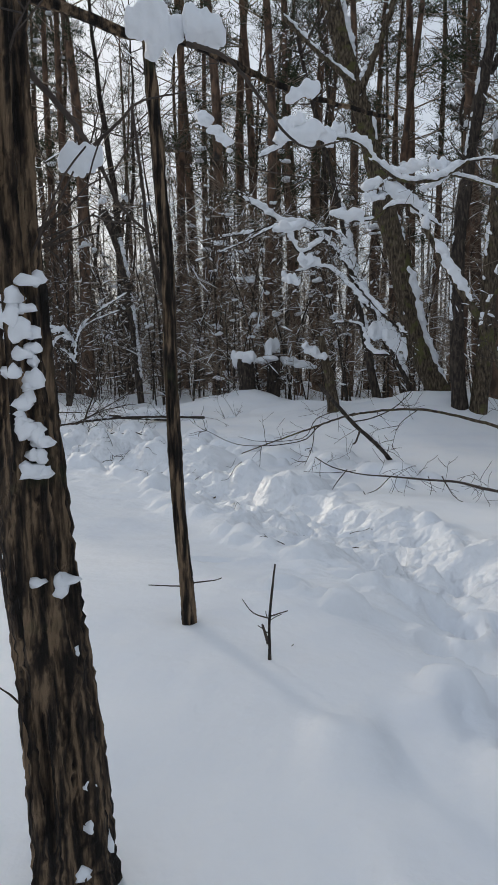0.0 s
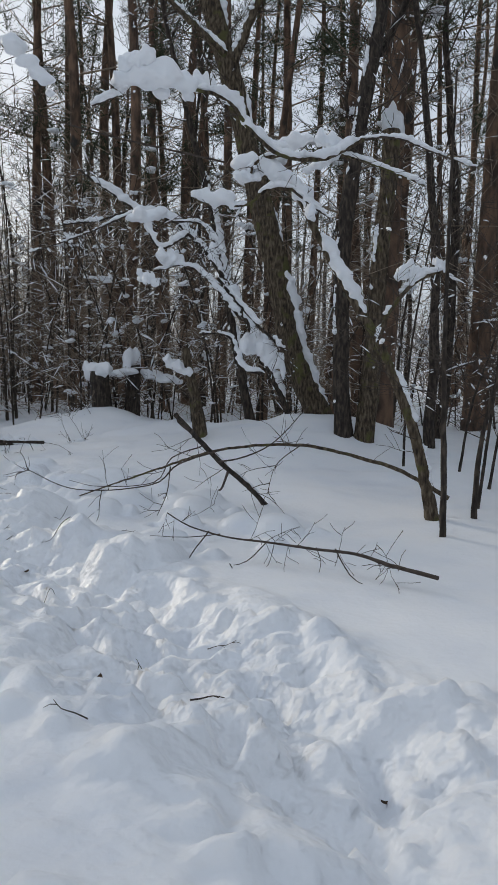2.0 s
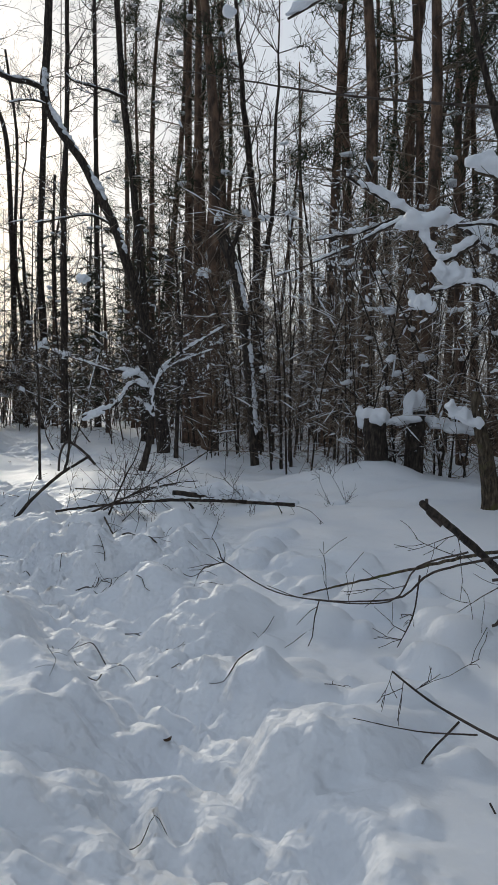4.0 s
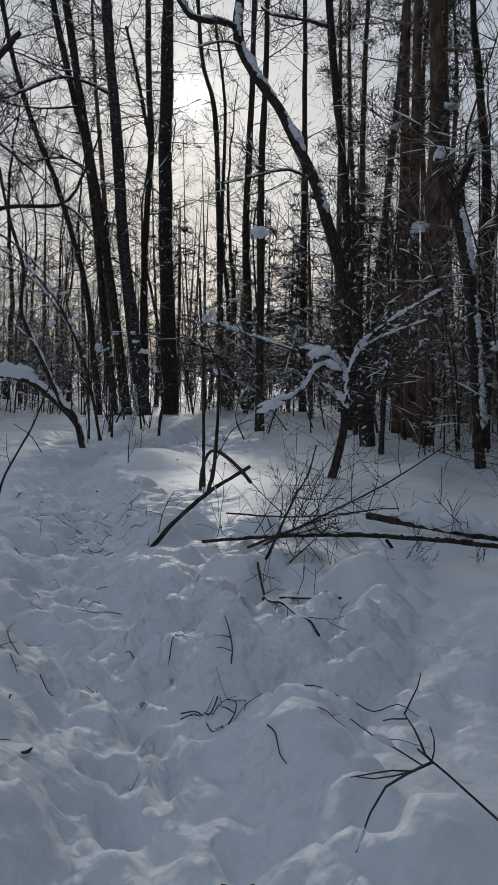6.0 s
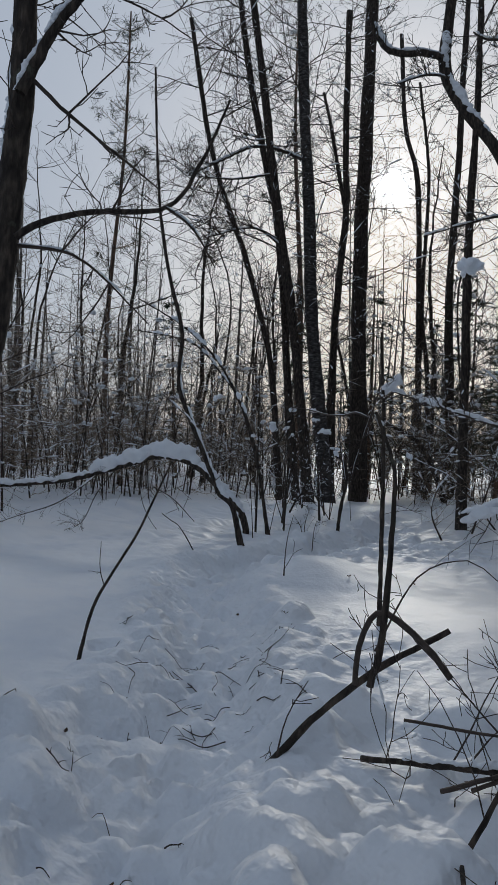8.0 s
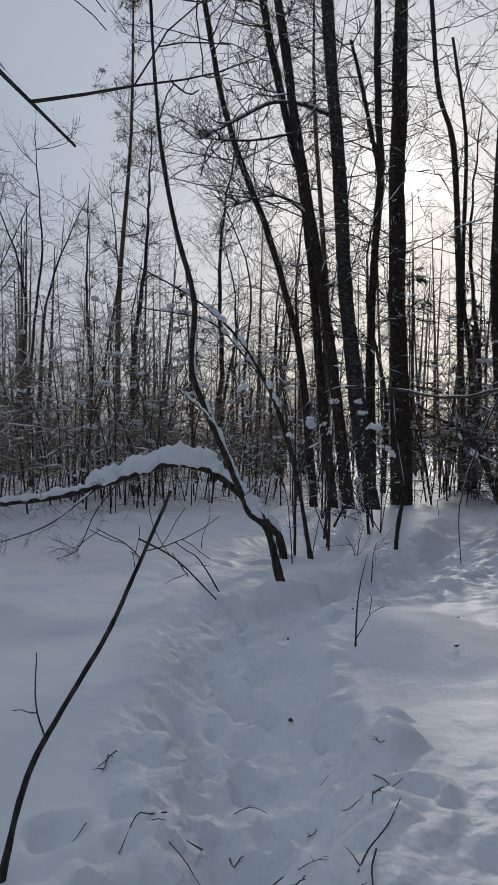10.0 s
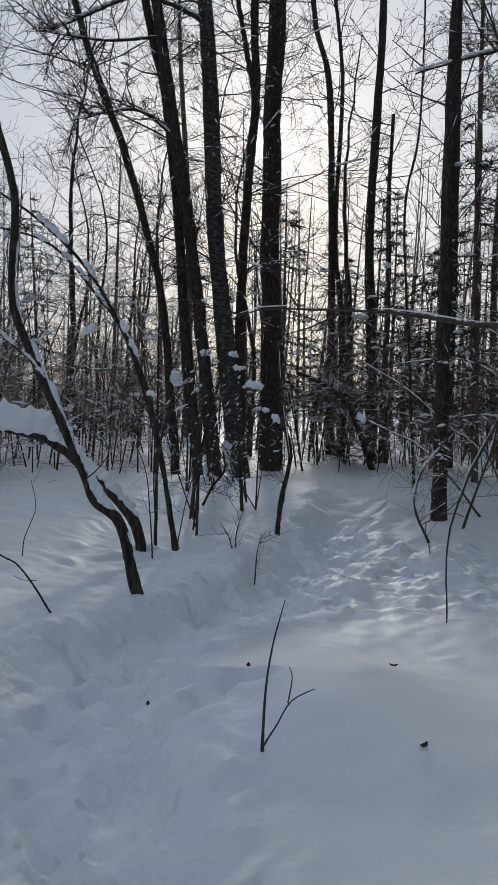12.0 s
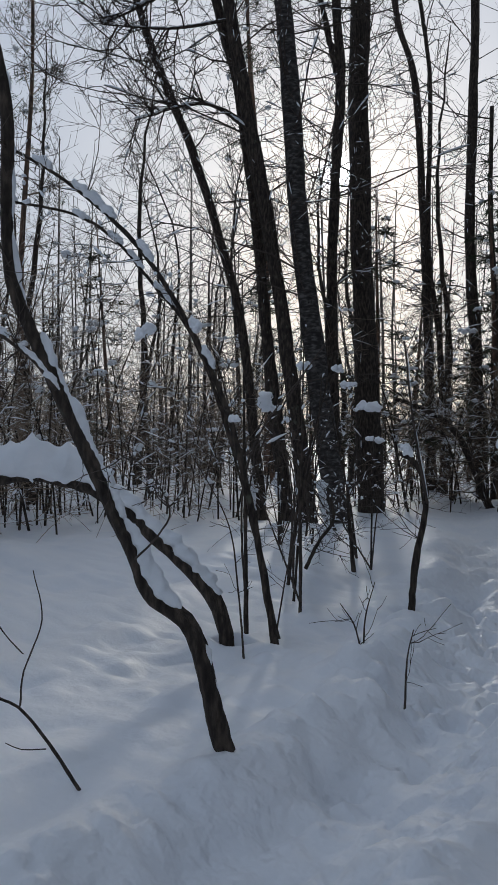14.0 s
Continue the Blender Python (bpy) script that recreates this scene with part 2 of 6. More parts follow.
def lump(geo, centre, size, rng, level=2, uneven=0.25):
    """A snow lump with a flattened foot."""
    v, f = ICO[level]
    ph = rng.random(6) * 6.28
    d = 1 + uneven * (np.sin(v[:, 0] * 3.1 + ph[0]) * np.sin(v[:, 1] * 2.7 + ph[1]) + 0.5 * np.sin(v[:, 2] * 5 + v[:, 0] * 4 + ph[2]))
    if level > 2:
        d = d + 0.9 * uneven * (soft_noise(v[:, 0] * 2.2 + ph[4] * 9, v[:, 1] * 2.2 + v[:, 2] * 1.7, 31) + 0.5 * soft_noise(v[:, 0] * 5 + ph[5] * 9, v[:, 1] * 5 + v[:, 2] * 4, 32))
    q = v * d[:, None]
    q[:, 2] = np.where(q[:, 2] < 0, q[:, 2] * 0.7, q[:, 2])
    a = ph[3]
    rot = np.array([[math.cos(a), -math.sin(a), 0], [math.sin(a), math.cos(a), 0], [0, 0, 1]])
    geo.add((q * np.array(size)) @ rot.T + np.array(centre), f)


def fuse(ob, voxel, rounds=4):
    """Run overlapping lumps together into one soft skin."""
    m = ob.modifiers.new("run_together", "REMESH")
    m.mode, m.voxel_size, m.use_smooth_shade = "VOXEL", voxel, True
    k = ob.modifiers.new("settle", "SMOOTH")
    k.factor, k.iterations = 0.5, rounds
    return ob


def pad(geo, centre, size, rng):
    """Snow heaped on a fan of twigs: a leaning row of lumps with drooping lobes, to be fused."""
    c, s = np.array(centre, float), np.array(size, float)
    w, h = max(s[0], s[1]), max(s[2], 0.45 * min(s[0], s[1]))
    a = rng.normal(0, 0.5)
    along = np.array([math.cos(a), math.sin(a), rng.normal(0, 0.3)])
    for u in (-0.75, -0.4, 0.0, 0.35, 0.7):
        k = (1 - 0.55 * u * u) * (0.75 + 0.4 * rng.random())
        p = c + along * w * (u + rng.normal(0, 0.08)) + np.array([0, rng.normal(0, 0.15) * w, rng.normal(0, 0.12) * h])
        lump(geo, p, (w * 0.42 * k, w * 0.38 * k, h * 0.8 * k), rng, 3, 0.3)
    for _ in range(4):
        u = rng.uniform(-0.9, 0.9)
        k = 0.16 + 0.2 * rng.random()
        p = c + along * w * u + np.array([0, rng.normal(0, 0.28) * w, -h * (0.1 + 0.45 * rng.random())])
        lump(geo, p, (w * k, w * k, h * (0.35 + 0.35 * rng.random())), rng, 2, 0.3)


def snow_strip(geo, line, width, height, rng, lift=0.0, side=None, breaks=0.0):
    """Snow lying along a limb: a rounded ridge of uneven width; side: the way it leans from the limb; breaks: share of gaps."""
    n = len(line)
    tang = np.gradient(line, axis=0)
    tang /= np.linalg.norm(tang, axis=1)[:, None] + 1e-9
    ph = rng.random(4) * 6.28
    s = np.linspace(0, 1, n)
    dist = np.r_[0, np.cumsum(np.linalg.norm(np.diff(line, axis=0), axis=1))]
    q = min(1.0, 0.045 / width)
    wob = 0.76 + 0.26 * np.sin(dist * 21 * q + ph[0]) + 0.26 * np.sin(dist * 9 * q + ph[1]) + 0.12 * np.sin(dist * 47 * q + ph[2])
    wob = np.clip(wob, 0.15, 1.3) * np.clip(np.minimum(s, 1 - s) * 14, 0.05, 1) ** 0.5
    if breaks:
        wob = wob * np.where(np.sin(dist * 4.3 + ph[3]) + 0.5 * np.sin(dist * 11 + ph[0]) < -1.1 + 1.6 * breaks, 0.04, 1)
    k = 9
    ang = np.linspace(0, 2 * np.pi, k, endpoint=False)
    prof_a, prof_b = np.cos(ang), np.where(np.sin(ang) > 0, np.sin(ang), 0.22 * np.sin(ang))
    if width > 0.075:
        wob = 0.75 * wob + 0.25 * np.clip(np.minimum(s, 1 - s) * 14, 0.05, 1) ** 0.5
    verts = np.empty((n, k, 3))
    up0 = np.array(side if side is not None else (0, 0, 1.0), float)
    for i in range(n):
        up = up0 - tang[i] * (up0 @ tang[i])
        up /= np.linalg.norm(up) + 1e-6
        w = np.cross(tang[i], up)
        jit = 1 + 0.26 * (rng.random(k) - 0.5)
        verts[i] = line[i] + up * lift + np.outer(prof_a * width * wob[i] * jit, w) + np.outer(prof_b * height * wob[i] * jit, up)
    faces = [(i * k + j, i * k + (j + 1) % k, (i + 1) * k + (j + 1) % k, (i + 1) * k + j) for i in range(n - 1) for j in range(k)]
    faces += [tuple(range(k))[::-1], tuple((n - 1) * k + j for j in range(k))]
    geo.add(verts.reshape(-1, 3), faces)


def snow_row(geo, line, width, height, rng, lift=0.0, side=None, breaks=0.0):
    """Wet snow along a limb as a broken row of uneven lumps, to be fused."""
    dist = np.r_[0, np.cumsum(np.linalg.norm(np.diff(line, axis=0), axis=1))]
    up0 = np.array(side if side is not None else (0, 0, 1.0), float)
    seed, d = rng.random() * 90, 0.0
    while d < dist[-1]:
        k = soft_noise(np.array([d / (5 * width) + seed]), np.array([seed]), 51)[0] + 0.5 * soft_noise(np.array([d / (1.8 * width) + seed]), np.array([seed]), 52)[0]
        if k > -0.42 + 0.55 * breaks:
            i = min(len(line) - 2, max(0, int(np.searchsorted(dist, d)) - 1))
            tang = unit(line[i + 1] - line[i])
            p = line[i] + tang * (d - dist[i])
            up = unit(up0 - tang * (up0 @ tang))
            g = np.clip(0.8 + 0.9 * k, 0.35, 1.25)
            ends = min(1.0, 0.45 + min(d, dist[-1] - d) / (3 * width))
            lump(geo, p + up * (lift + 0.3 * height * g * ends) + rng.normal(0, 0.12, 3) * width, np.array((width, width, height * 0.85)) * g * ends * (0.8 + 0.4 * rng.random()), rng, 1, 0.25)
        d += width * (0.45 + 0.3 * rng.random())


def unit(v):
    return v / (np.linalg.norm(v) + 1e-9)


def grow(geo, snow, rng, start, way, length, r, depth, lift=0.0, kids=4, wander=0.25, snowy=0.1, rmin=0.0018, spread=0.9, flake=1.0, coarse=False):
    """A twig that wanders, tapers and forks into finer ones."""
    n = (3 if depth else 2) if coarse else (4 if depth else 3)
    p, d = np.array(start, float), unit(np.array(way, float))
    line = [p]
    for i in range(n):
        d = unit(d + (rng.random(3) - 0.5) * wander * 2 + np.array([0, 0, lift]) * 0.2)
        p = p + d * length / n
        line.append(p)
    line = np.array(line)
    tube(geo, line, r, max(rmin, r * 0.4), 4 if r > 0.008 and not coarse else 3)
    if snow is not None:
        for i in range(1, n + 1):
            if rng.random() < snowy * (1.8 if coarse else 1.2):
                w = max(r * 1.05, 0.004 + 0.012 * rng.random() ** 4) * flake
                f = 0.45 + 0.55 * rng.random()
                a, b = line[i], line[i] + (line[i - 1] - line[i]) * f
                up = np.array([0, 0, r * 0.6 + w * 0.5])
                if coarse:
                    thin_tube(snow, np.array([a + up * 0.5, a * 0.45 + b * 0.55 + up, b + up * 0.5]), 0, 0, 3, (w * 0.2, w * (0.8 + 0.6 * rng.random()), w * 0.2))
                else:
                    bead = np.array([a + up * 0.6, a * 0.7 + b * 0.3 + up, a * 0.3 + b * 0.7 + up * 1.1, b + up * 0.6])
                    thin_tube(snow, bead, 0, 0, 5, (w * 0.2, w * (0.6 + 0.8 * rng.random()), w * (0.6 + 0.8 * rng.random()), w * 0.2))
    if depth:
        for _ in range(kids):
            k = 1 + int(rng.random() * (n - 0.01))
            f = rng.random()
            at = line[k - 1] * (1 - f) + line[k] * f
            side = unit(np.cross(line[k] - line[k - 1], rng.random(3) - 0.5))
            grow(geo, snow, rng, at, unit(line[k] - line[k - 1]) * 0.75 + side * spread, length * (0.35 + 0.3 * rng.random()), max(rmin, r * 0.55), depth - 1, lift, max(2, kids - 1), wander, snowy, rmin, spread, flake, coarse)


def sprout(geo, snow, rng, line, n, length, r, lo=0.2, hi=1.0, depth=1, lift=0.3, kids=3, snowy=0.1, spread=1.0, rmin=0.0018, flake=1.0, coarse=False):
    """n side shoots from a limb, between two shares of its length."""
    for _ in range(n):
        f = lo + (hi - lo) * rng.random()
        i = min(len(line) - 2, int(f * (len(line) - 1)))
        t = unit(line[i + 1] - line[i])
        side = unit(np.cross(t, rng.random(3) - 0.5))
        grow(geo, snow, rng, line[i], t * 0.4 + side * spread, length * (0.4 + 0.8 * rng.random()), r * (0.6 + 0.6 * rng.random()), depth, lift, kids, 0.25, snowy, rmin, 0.9, flake, coarse)


# ---- ground: one sheet of snow to the horizon ----
MOUNDS = ((0.5, 2.75, 0.13, 1.2), (1.7, 7.6, -0.09, 1.6), (2.0, 12.9, 0.28, 2.2), (3.4, 12.2, 0.22, 1.6), (-3.2, 13.7, 0.22, 1.3), (-1.4, 9.9, -0.12, 0.8), (0.2, 7.75, -0.10, 0.35),
          (-12.7, 21.3, 0.16, 2.2), (-6.3, 14.2, 0.26, 0.8), (-5.4, 14.6, 0.12, 1.1), (-9.8, 18.7, -0.08, 1.2), (0.0, 14.4, 0.4, 0.9), (-4.6, 13.0, 0.06, 0.9))
TRAIL = ((1.95, -6.0), (1.95, 0.0), (1.88, 2.0), (1.72, 3.4), (1.53, 4.2), (1.3, 4.85), (0.9, 5.6), (0.4, 6.7), (-0.2, 7.5), (-1.0, 8.25), (-2.0, 9.0), (-2.65, 9.45), (-3.3, 10.0), (-4.0, 10.85), (-5.2, 12.0),
         (-6.3, 12.75), (-7.2, 13.5), (-7.75, 14.4), (-8.0, 15.4), (-8.15, 16.6), (-8.85, 18.3), (-10.8, 21.9), (-13.4, 26.0), (-20.0, 38.0))
TRAIL_LINE = smooth_line([(x, y, 0) for x, y in TRAIL], 0.15)[:, :2]


rng_g = np.random.default_rng(5)
# boot prints along the trail: place, depth, length, half width, heading
PRINTS = []
# lumps of kicked-up and sunken snow beside it: place, radius, height
LUMPS = [(-2.28, 10.56, 0.26, 0.23), (-2.51, 10.04, 0.22, 0.19), (-2.21, 9.54, 0.22, 0.19), (-2.11, 9.97, 0.29, 0.25), (-1.84, 9.25, 0.24, 0.21), (-1.57, 9.45, 0.29, 0.25), (-1.51, 9.74, 0.24, 0.21), (-1.39, 10.05, 0.26, 0.23), (-1.38, 10.78, 0.29, 0.25), (-2.8, 10.62, 0.18, 0.15), (-1.2, 9.51, 0.26, 0.23), (-1.05, 9.9, 0.26, 0.23), (-1.3, 9.2, 0.24, 0.21), (-0.94, 9.49, 0.22, 0.19), (-1.05, 10.31, 0.24, 0.21), (-1.77, 10.3, 0.18, 0.15)]
for k in range(40, len(TRAIL_LINE) - 2):
    way = TRAIL_LINE[k + 2] - TRAIL_LINE[k]
    out = np.array([way[1], -way[0]]) / (np.hypot(*way) + 1e-9)
    x, y = TRAIL_LINE[k]
    for lane in (-0.13, 0.13):
        if rng_g.random() < 0.75:
            p = (x, y) + out * (lane + rng_g.normal(0, 0.09)) + rng_g.normal(0, 0.05, 2)
            PRINTS.append((p[0], p[1], 0.03 + 0.06 * rng_g.random(), 0.12 + 0.05 * rng_g.random(), 0.05 + 0.03 * rng_g.random(), math.atan2(way[1], way[0]) + rng_g.normal(0, 0.3)))
    if y > 3.4 and rng_g.random() < 0.3:
        p = (x, y) + out * rng_g.normal(0, 0.55)
        PRINTS.append((p[0], p[1], 0.05 + 0.09 * rng_g.random(), 0.10 + 0.06 * rng_g.random(), 0.07 + 0.04 * rng_g.random(), rng_g.random() * 6.28))
    heavy = 6.3 < y < 11.0
    for _ in range(5 if heavy else 2 if y < 12.4 or 15.6 < y < 19 else 0):
        side = rng_g.choice((-1, 1)) * (0.42 + 0.42 * rng_g.random()) if not heavy or rng_g.random() < 0.4 else 0.5 + 1.9 * rng_g.random()
        p = (x, y) + out * side
        r = 0.05 + (0.19 if heavy else 0.09) * rng_g.random() ** 1.5
        LUMPS.append((p[0], p[1], r, r * (0.35 + 0.4 * rng_g.random())))


LUMP_AT, PRINT_AT = np.array(LUMPS)[:, :2], np.array(PRINTS)[:, :2]


def trail_distance(x, y):
    d = np.full(x.shape, 1e9)
    for px, py in TRAIL_LINE[::2]:
        np.minimum(d, (x - px) ** 2 + (y - py) ** 2, out=d)
    return np.sqrt(d)


def ground_height(x, y, prints=True, trodden=False):
    x, y = np.asarray(x, float), np.asarray(y, float)
    z = 0.10 * soft_noise(x / 2.6, y / 2.6, 1) + 0.04 * soft_noise(x / 0.9, y / 0.9, 2)
    far = np.hypot(x + 4, y - 11)
    z = z + 0.22 * soft_noise(x / 14, y / 14, 3) * np.clip((far - 14) / 20, 0, 1)
    for mx, my, h, r in MOUNDS:
        z = z + h * np.exp(-((x - mx) ** 2 + (y - my) ** 2) / (2 * (0.75 * r) ** 2))
    wx, wy = x + 0.3 * soft_noise(x / 0.7, y / 0.7, 8), y + 0.3 * soft_noise(x / 0.7, y / 0.7, 9)
    d = trail_distance(wx + 0.05 * soft_noise(x / 0.2, y / 0.2, 14), wy + 0.05 * soft_noise(x / 0.2, y / 0.2, 15))
    late = np.clip((1.5 - x) / 4, 0, 1)
    deep = np.exp(-(((x + 7.1) / 1.4) ** 2 + ((y - 13.9) / 1.8) ** 2))
    edge = 1 / (1 + np.exp(np.clip((d - 0.34) / (0.08 - 0.02 * late + 0.04 * deep), -50, 50)))
    z = z - np.clip((y - 1.5) / 3, 0.25, 1) * (0.09 + 0.07 * late + 0.04 * deep) * edge + 0.045 * np.clip((y - 2.5) / 2, 0, 1) * np.exp(-((d - 0.62) / 0.16) ** 2)
    early = np.clip((y - 2.6) / 1.4, 0.12, 1)
    churn = early * np.exp(-(d / 0.68) ** 4) * (1 - 0.45 * late * np.exp(-(d / 0.3) ** 2))
    beside = 0.5 * late * np.exp(-(d / 1.4) ** 4) * np.clip((x + 6.0) / 2, 0.25, 1) * (1 - 0.95 * np.exp(-(((x + 5.8) / 1.5) ** 2 + ((y - 14.1) / 1.5) ** 2)))
    # trampled, lumpy snow beside the fallen bough
    lumpy = 1.2 * np.exp(-(((x + 1.7) / 1.5) ** 2 + ((y - 9.6) / 1.1) ** 2))
    lumpy = np.maximum(lumpy, 0.6 * np.exp(-(((x + 7.4) / 1.3) ** 2 + ((y - 18.2) / 1.6) ** 2)))
    mess = np.maximum(np.maximum(churn * 0.75, beside), lumpy)
    if trodden:
        return np.clip(mess, 0, 1)
    puff = 0.22 * np.abs(soft_noise(wx / 0.27, wy / 0.27, 4)) + 0.20 * np.abs(soft_noise(x / 0.13 + 3, y / 0.13, 6)) + 0.10 * soft_noise(x / 0.5, y / 0.5, 13)
    crumb = 0.10 * np.abs(soft_noise(x / 0.075, y / 0.075, 5))
    z = z + mess * (puff - 0.10) + (mess * 0.9 + 0.03) * crumb
    # hummocks over roots and fallen wood under the trees
    woods = np.clip((d - 2.6) / 3, 0, 1) * np.clip((y - 6) / 3, 0, 1) * np.clip((60 - far) / 30, 0, 1)
    z = z + woods * (0.34 * np.clip(soft_noise(x / 1.1 + 5, y / 1.1, 41), -0.1, 1) + 0.16 * np.clip(soft_noise(x / 0.45, y / 0.45, 42), 0, 1))
    # broken blocks of crusted snow with steep sides
    block = np.tanh(5 * soft_noise(wx / 0.42 + 7, wy / 0.42, 21)) + 0.5 * np.tanh(5 * soft_noise(wx / 0.2, wy / 0.2 + 5, 22))
    z = z + 0.035 * np.clip(mess, 0, 1.2) * block
    # wind ripples on the open snow to the left
    calm = 2.4 * np.exp(-(((x + 11.5) / 4.5) ** 2 + ((y - 18) / 4.5) ** 2))
    z = z + calm * (0.07 * soft_noise(x / 0.34, y / 0.6, 11) + 0.05 * np.abs(soft_noise(x / 0.16, y / 0.2, 17)))
    z = z + 0.012 * soft_noise(x / 0.16, y / 0.16, 12)
    if prints:
        heap = np.zeros_like(z)
        lumps, steps = LUMPS, PRINTS
        if x.size < 10:
            lumps = [LUMPS[i] for i in np.nonzero((abs(LUMP_AT - (x.flat[0], y.flat[0])) < 0.5).all(1))[0]]
            steps = [PRINTS[i] for i in np.nonzero((abs(PRINT_AT - (x.flat[0], y.flat[0])) < 0.5).all(1))[0]]
        for px, py, r, h in lumps:
            near = (abs(x - px) < 1.5 * r) & (abs(y - py) < 1.5 * r)
            if near.any():
                q = ((wx[near] - px) ** 2 + (wy[near] - py) ** 2) / (r * r)
                heap[near] = np.maximum(heap[near], h * np.sqrt(np.clip(1 - q, 0, 1)))
        z = z + heap
        for px, py, h, a, b, head in steps:
            near = (abs(x - px) < 0.4) & (abs(y - py) < 0.4)
            if near.any():
                u, v = x[near] - px, y[near] - py
                c, t = math.cos(head), math.sin(head)
                q = ((u * c + v * t) / a) ** 2 + ((v * c - u * t) / b) ** 2
                z[near] += -h * np.exp(-q ** 2.5) + 0.15 * h * np.exp(-((np.sqrt(q) - 1.45) / 0.35) ** 2)
    return z


def G(x, y):
    return float(ground_height(np.array([float(x)]), np.array([float(y)]))[0])


def spaced(lo, hi, step, reach, grow_by=1.22):
    core = list(np.arange(lo, hi, step))
    s, a, b = step, lo, core[-1]
    left, right = [], []
    while b < reach:
        s *= grow_by
        a -= s; b += s
        left.append(a); right.append(b)
    return np.array(left[::-1] + core + right)


def build_ground():
    xs, ys = spaced(-10.2, 2.9, 0.036, 2500, 1.14), spaced(2.4, 19.5, 0.036, 2500, 1.14)
    X, Y = np.meshgrid(xs, ys)
    Z = ground_height(X, Y)
    nx, ny = len(xs), len(ys)
    me = bpy.data.meshes.new("ground")
    co = np.stack([X, Y, Z], -1).reshape(-1, 3)
    idx = np.arange(nx * ny).reshape(ny, nx)
    quads = np.stack([idx[:-1, :-1], idx[:-1, 1:], idx[1:, 1:], idx[1:, :-1]], -1).reshape(-1, 4)
    me.vertices.add(len(co)); me.vertices.foreach_set("co", co.ravel())
    me.loops.add(quads.size); me.loops.foreach_set("vertex_index", quads.ravel())
    me.polygons.add(len(quads))
    me.polygons.foreach_set("loop_start", np.arange(0, quads.size, 4))
    me.polygons.foreach_set("loop_total", np.full(len(quads), 4))
    me.update(calc_edges=True)
    me.polygons.foreach_set("use_smooth", np.ones(len(quads), bool))
    me.materials.append(SNOW)
    me.attributes.new("trodden", "FLOAT", "POINT").data.foreach_set("value", ground_height(X, Y, trodden=True).ravel())
    tagged(new("ground", me), "deep white snow with a trodden, footprinted trail", "snow ground", kind="structure")


build_ground()


